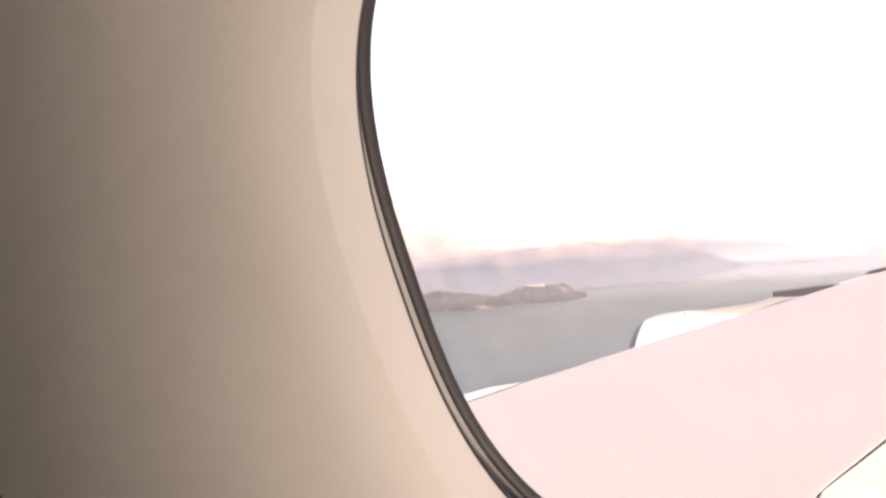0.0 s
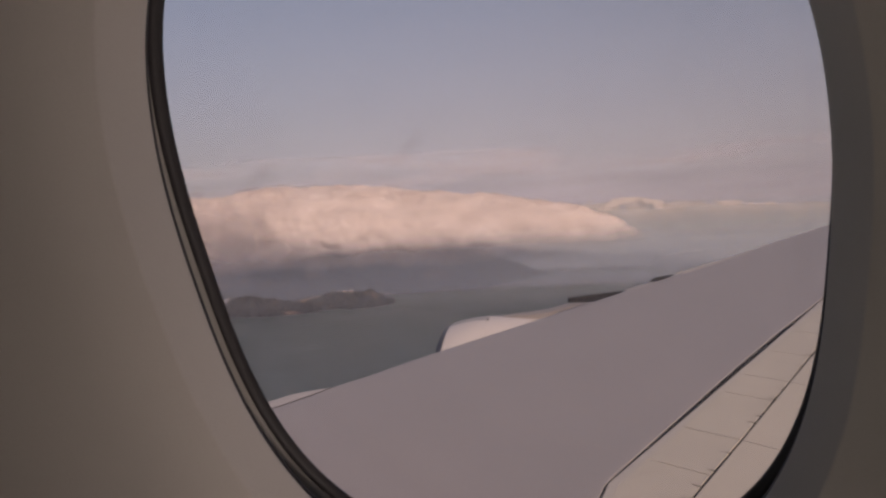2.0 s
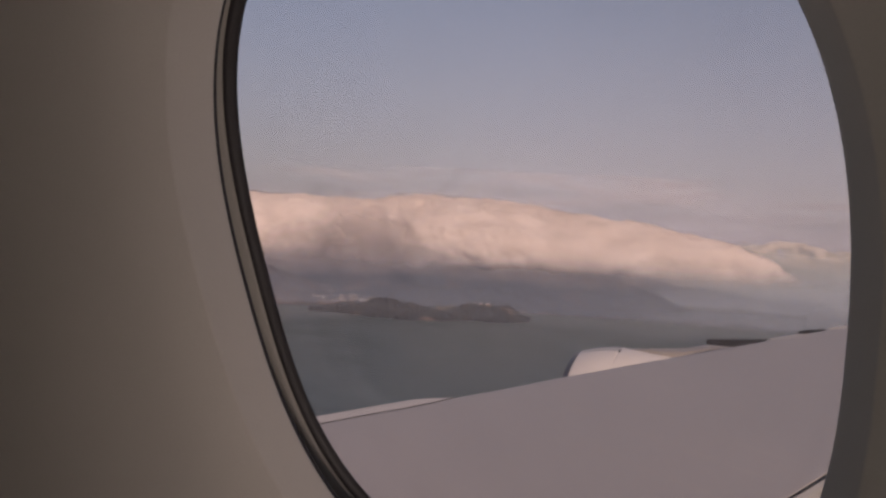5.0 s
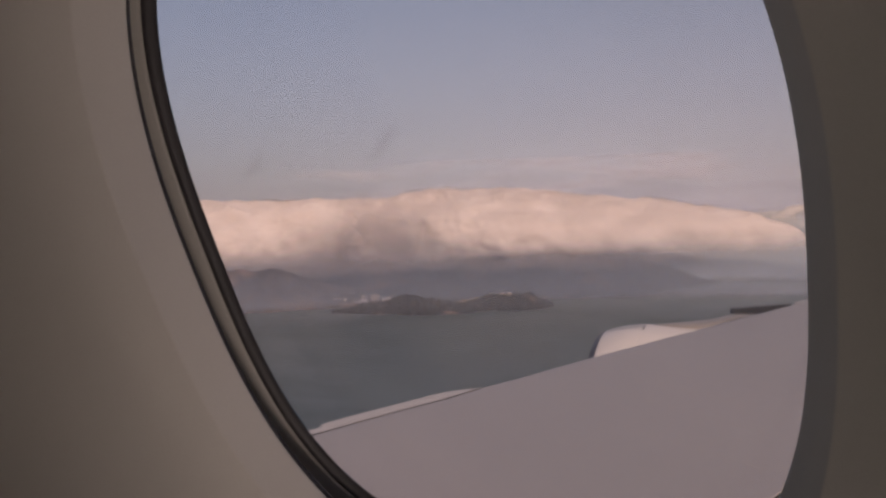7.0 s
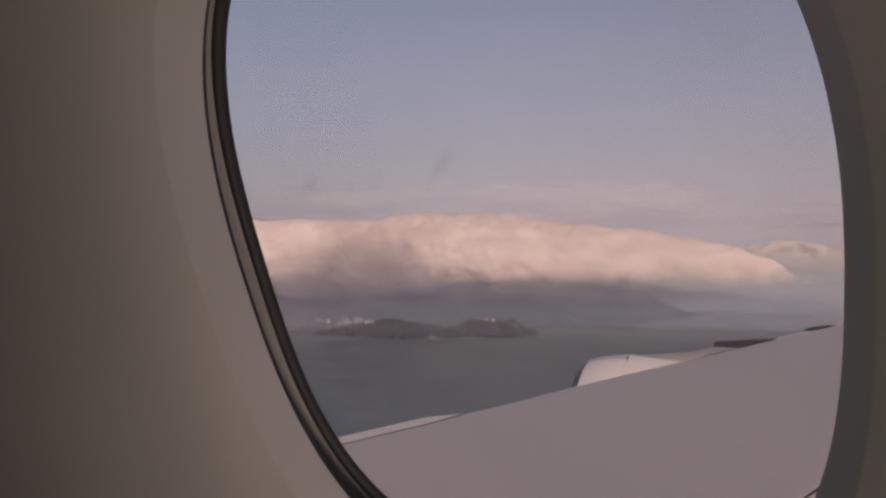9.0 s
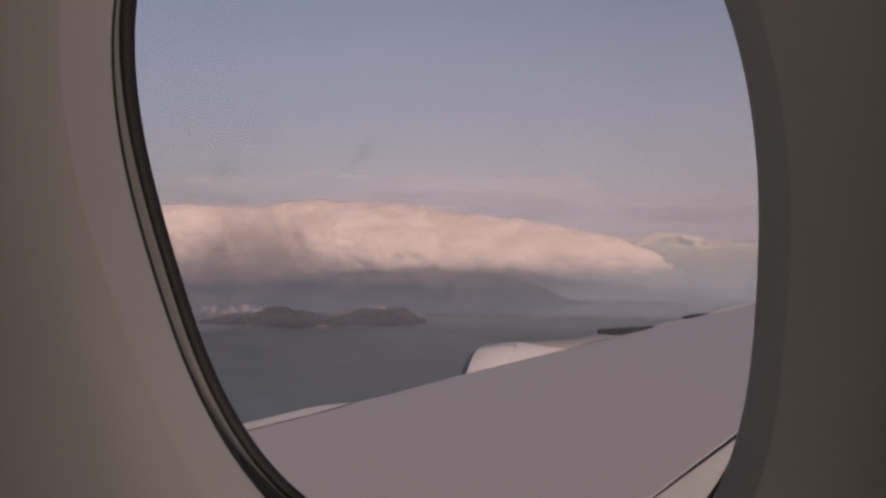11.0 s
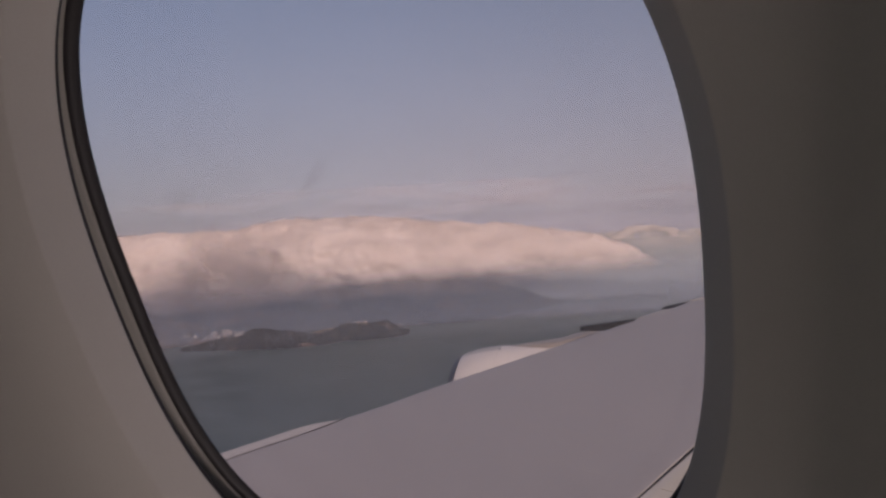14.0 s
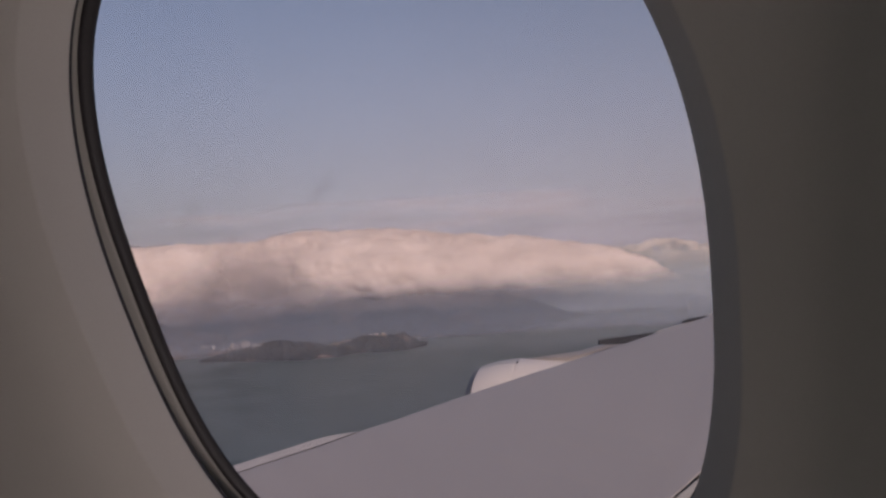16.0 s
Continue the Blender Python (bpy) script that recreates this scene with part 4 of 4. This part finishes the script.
def spine_row(az, top, base, front, mid=4080):
    """Crest and base as height angles, the front face's range, and the range of the crest."""
    return (az, mid, rise(base, front), rise(top, mid), mid - front)


# a bulging main roll, a fold beside it, and a lower shoulder towards the nose
SPINE = [spine_row(*row) for row in ((-48, 1.75, -4.4, 3880), (-36, 1.72, -4.4, 3880), (-33.2, 1.62, -4.4, 3850), (-31.4, 1.68, -4.4, 3900), (-29.6, 1.64, -4.4, 3965), (-28.4, 1.66, -4.4, 3960), (-27.2, 1.84, -4.4, 3890),
         (-25.6, 1.98, -4.4, 3800), (-22.5, 2.02, -4.4, 3740), (-19.4, 1.86, -4.4, 3735), (-15.2, 1.46, -4.4, 3760), (-11.6, 0.94, -4.3, 3800), (-7.8, 0.50, -4.1, 3870), (-4.8, -0.18, -3.7, 3950), (-2.6, -1.02, -3.2, 4010), (-1.2, -1.75, -2.9, 4050), (-0.2, -2.3, -2.7, 4060))]
cloud("cloud_bank", SPINE, M_CLOUD, "long roll of pale sunlit cloud lying over the hills", 2.0, 46.0, 24.0, 900, 150, 0.98)
puff = vapour_material("cloud_puff", CLOUD, -226, -110, 0.0, 0.30, 0.007, 70.0, 0.5, (0.006, 0.30, 0.80), (0.75, 1.0, 1.1), soft_light=0.7, east=(90, -120))
cloud("cloud_fringe", SPINE, puff, "soft torn outer puffs of the sunlit cloud roll", 2.0, 46.0, 26.0, 500, 90, 1.02)
# thin grey patches before the roll's fold; its shade put into their colour
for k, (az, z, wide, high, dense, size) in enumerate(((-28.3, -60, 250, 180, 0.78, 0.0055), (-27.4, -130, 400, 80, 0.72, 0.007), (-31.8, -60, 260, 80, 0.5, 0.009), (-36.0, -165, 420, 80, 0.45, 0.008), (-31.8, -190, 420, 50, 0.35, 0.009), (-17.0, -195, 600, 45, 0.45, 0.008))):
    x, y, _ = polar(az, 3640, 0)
    shade_mat = vapour_material("cloud_shade_patch", (0.40, 0.375, 0.41), -1000, -900, dense, dense, size, 0.0, 0.4, soft_light=0.6, spot=((x, y, z), wide, high))
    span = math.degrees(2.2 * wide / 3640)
    cloud("cloud_shade_patch", [(az + m * span, 3640 + 14 * k, -300, 250, 30) for m in (-1, -0.3, 0.3, 1)], shade_mat, "grey patches standing in for shade on the cloud roll", 7.0 + k, 26.0, 0.0, 100, 30)
mist = vapour_material("cloud_base_mist", (0.70, 0.67, 0.68), -150, -205, 0.0, 0.27, 0.008, 60.0, 0.5, (0.007, 0.28, 0.72), (1, 1, 1.4), lift=120, east=(-150, -550))
cloud("cloud_mist", SPINE, mist, "thin mist hanging under the cloud roll", 2.6, 44.0, 0.0, 300, 64, 1.08)
far_mat = vapour_material("far_cloud", (0.67, 0.635, 0.62), -330, -120, 0.0, 0.9, 0.006, 90.0, 0.3, (0.007, 0.20, 0.50), soft_light=0.4)
FAR = [(-14, 4720, -260, -60, 120), (-6, 4720, -260, -32, 120), (0, 4700, -290, -15, 140), (4, 4680, -300, -42, 150), (8, 4660, -300, -78, 160), (12, 4640, -300, -88, 160), (26, 4640, -300, -90, 160)]
cloud("far_cloud", FAR, far_mat, "grey hazy cloud deck in the distance", 12.0, 75.0, 24.0, 300, 70)
# the deck's sunlit tops are put into the fringe's paler colour
far_fringe = vapour_material("far_cloud_fringe", (0.90, 0.81, 0.76), -330, -80, 0.0, 0.80, 0.006, 90.0, 0.3, (0.010, 0.42, 0.60), soft_light=0.5)
cloud("far_cloud", FAR, far_fringe, "ragged top of the distant cloud deck, coloured paler as if sunlit", 12.4, 60.0, 24.0, 320, 70, 1.10)


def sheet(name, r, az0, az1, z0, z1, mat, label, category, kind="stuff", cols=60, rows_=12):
    """A curved see-through sheet at one range, standing in for thin vapour."""
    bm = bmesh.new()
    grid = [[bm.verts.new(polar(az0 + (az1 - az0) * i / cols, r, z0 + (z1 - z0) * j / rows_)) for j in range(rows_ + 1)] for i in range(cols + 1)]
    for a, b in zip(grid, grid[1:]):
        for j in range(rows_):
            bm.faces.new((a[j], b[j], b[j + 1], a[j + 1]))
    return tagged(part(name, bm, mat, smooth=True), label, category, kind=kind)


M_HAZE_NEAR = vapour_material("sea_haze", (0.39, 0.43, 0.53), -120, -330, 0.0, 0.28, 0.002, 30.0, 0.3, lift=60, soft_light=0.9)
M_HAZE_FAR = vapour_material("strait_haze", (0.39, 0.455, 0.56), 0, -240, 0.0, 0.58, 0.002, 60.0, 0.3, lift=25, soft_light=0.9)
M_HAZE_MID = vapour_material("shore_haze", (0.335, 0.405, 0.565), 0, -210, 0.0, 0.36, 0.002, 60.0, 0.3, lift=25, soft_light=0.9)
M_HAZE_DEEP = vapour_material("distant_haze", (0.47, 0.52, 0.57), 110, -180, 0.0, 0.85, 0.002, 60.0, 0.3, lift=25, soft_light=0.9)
# bent normals imitate forward scatter, brightening the high haze on the sun's side
M_HAZE_SKY = vapour_material("horizon_haze", (0.578, 0.612, 0.815), 2100, -200, 0.25, 0.92, 0.001, 90.0, 0.15, soft_light=2.6, lean=(0.25, -0.75, 0.30))
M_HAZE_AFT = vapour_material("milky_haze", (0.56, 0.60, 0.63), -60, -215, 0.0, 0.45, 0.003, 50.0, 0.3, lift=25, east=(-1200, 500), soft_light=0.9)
M_STREAK = vapour_material("thin_streak_cloud", (0.92, 0.80, 0.82), 0, 1, 0.0, 0.26, 0.004, 0.0, 0.4, (0.004, 0.42, 0.74), (0.3, 0.3, 2.6))
# single sheets stand in for the haze that gathers with distance
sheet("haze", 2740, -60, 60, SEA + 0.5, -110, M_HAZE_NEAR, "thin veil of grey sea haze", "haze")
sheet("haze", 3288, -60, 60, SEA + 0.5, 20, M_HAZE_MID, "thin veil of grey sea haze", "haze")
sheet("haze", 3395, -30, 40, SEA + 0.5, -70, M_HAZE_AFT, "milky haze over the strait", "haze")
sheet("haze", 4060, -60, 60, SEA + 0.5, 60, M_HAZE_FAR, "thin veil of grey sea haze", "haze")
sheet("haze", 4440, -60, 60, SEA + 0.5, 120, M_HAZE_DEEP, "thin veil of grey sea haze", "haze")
M_BAND = vapour_material("grey_streak_cloud", (0.46, 0.46, 0.54), 0, 1, 0.0, 0.08, 0.004, 0.0, 0.4, (0.0045, 0.42, 0.66), (0.35, 0.35, 3.5))
sheet("streak_cloud", 4700, -18, 24, 20, 150, M_BAND, "thin grey streaks of cloud above the roll", "cloud")
sheet("streak_cloud", 4760, -36, 22, 150, 330, M_STREAK, "faint pink streaks of high thin cloud", "cloud")
bm = bmesh.new()
grid = []
for j in range(41):
    el = radians(-4.6 + 84.6 * (j / 40) ** 1.6)
    grid.append([bm.verts.new((4930 * math.cos(el) * math.sin(2 * math.pi * i / 128), 4930 * math.cos(el) * math.cos(2 * math.pi * i / 128), 4930 * math.sin(el))) for i in range(128)])
for a, b in zip(grid, grid[1:]):
    for i in range(128):
        bm.faces.new((a[i], a[(i + 1) % 128], b[(i + 1) % 128], b[i]))
tagged(part("backdrop_haze", bm, M_HAZE_SKY, smooth=True), "pale lavender evening haze thickening towards the horizon", "haze", kind="structure")

# ---- buildings on the shore ----


def building(az, r, w, h, base, mat, label):
    x, y, _ = polar(az, r, 0)
    d = 11
    b = tagged(empty("building", (x, y, base)), label, "building", "buildings on the shore")
    part("walls", box(-w / 2, w / 2, -d / 2, d / 2, -12, h), mat, b)
    part("roof", box(-w / 2 - 0.4, w / 2 + 0.4, -d / 2 - 0.4, d / 2 + 0.4, h, h + 1.0), M_ROOF, b, "flat pale roof")
    for k in range(int(h // 4)):
        part("window_band", box(-w / 2 + 1, w / 2 - 1, -d / 2 - 0.15, -d / 2 + 0.1, 2 + 4 * k, 3.6 + 4 * k), M_WINGLASS, b, "dark band of windows")
    b.rotation_euler.z = radians(-az * 0.8)
    return b


BLOCK, HOUSE, RIDGE = "tall pale apartment block on the wooded shore", "low white building among trees by the shore", "low pale building on the bare slope"
for az, r, w, h, base, mat, label in (
        (-29.48, 3400, 17, 25, -315, M_TAN, BLOCK), (-29.20, 3412, 15, 22, -315, M_TAN, BLOCK), (-30.20, 3425, 14, 16, -311, M_TAN, HOUSE),
        (-28.82, 3395, 9, 13, -316, M_BUILD, HOUSE), (-28.60, 3388, 8, 12, -316, M_BUILD, HOUSE), (-28.38, 3392, 11, 15, -316, M_TAN, HOUSE), (-28.15, 3396, 9, 18, -316, M_BUILD, HOUSE),
        (-30.72, 3390, 9, 8, -319, M_TAN, HOUSE), (-30.42, 3384, 7, 7, -319, M_TAN, HOUSE), (-30.14, 3394, 9, 8, -319, M_TAN, HOUSE), (-29.92, 3388, 8, 10, -319, M_BUILD, HOUSE),
        (-32.05, 3400, 10, 9, -306, M_TAN, HOUSE), (-31.78, 3406, 7, 7, -306, M_TAN, HOUSE), (-31.40, 3400, 9, 8, -307, M_BUILD, HOUSE),
        (-21.55, 3229, 12, 3, -291, M_TAN, RIDGE), (-21.10, 3226, 9, 3, -290.5, M_TAN, RIDGE), (-20.72, 3228, 14, 3.4, -290.5, M_TAN, RIDGE), (-20.22, 3229, 12, 3.4, -290.5, M_TAN, RIDGE)):
    building(az, r, w, h, base, mat, label)
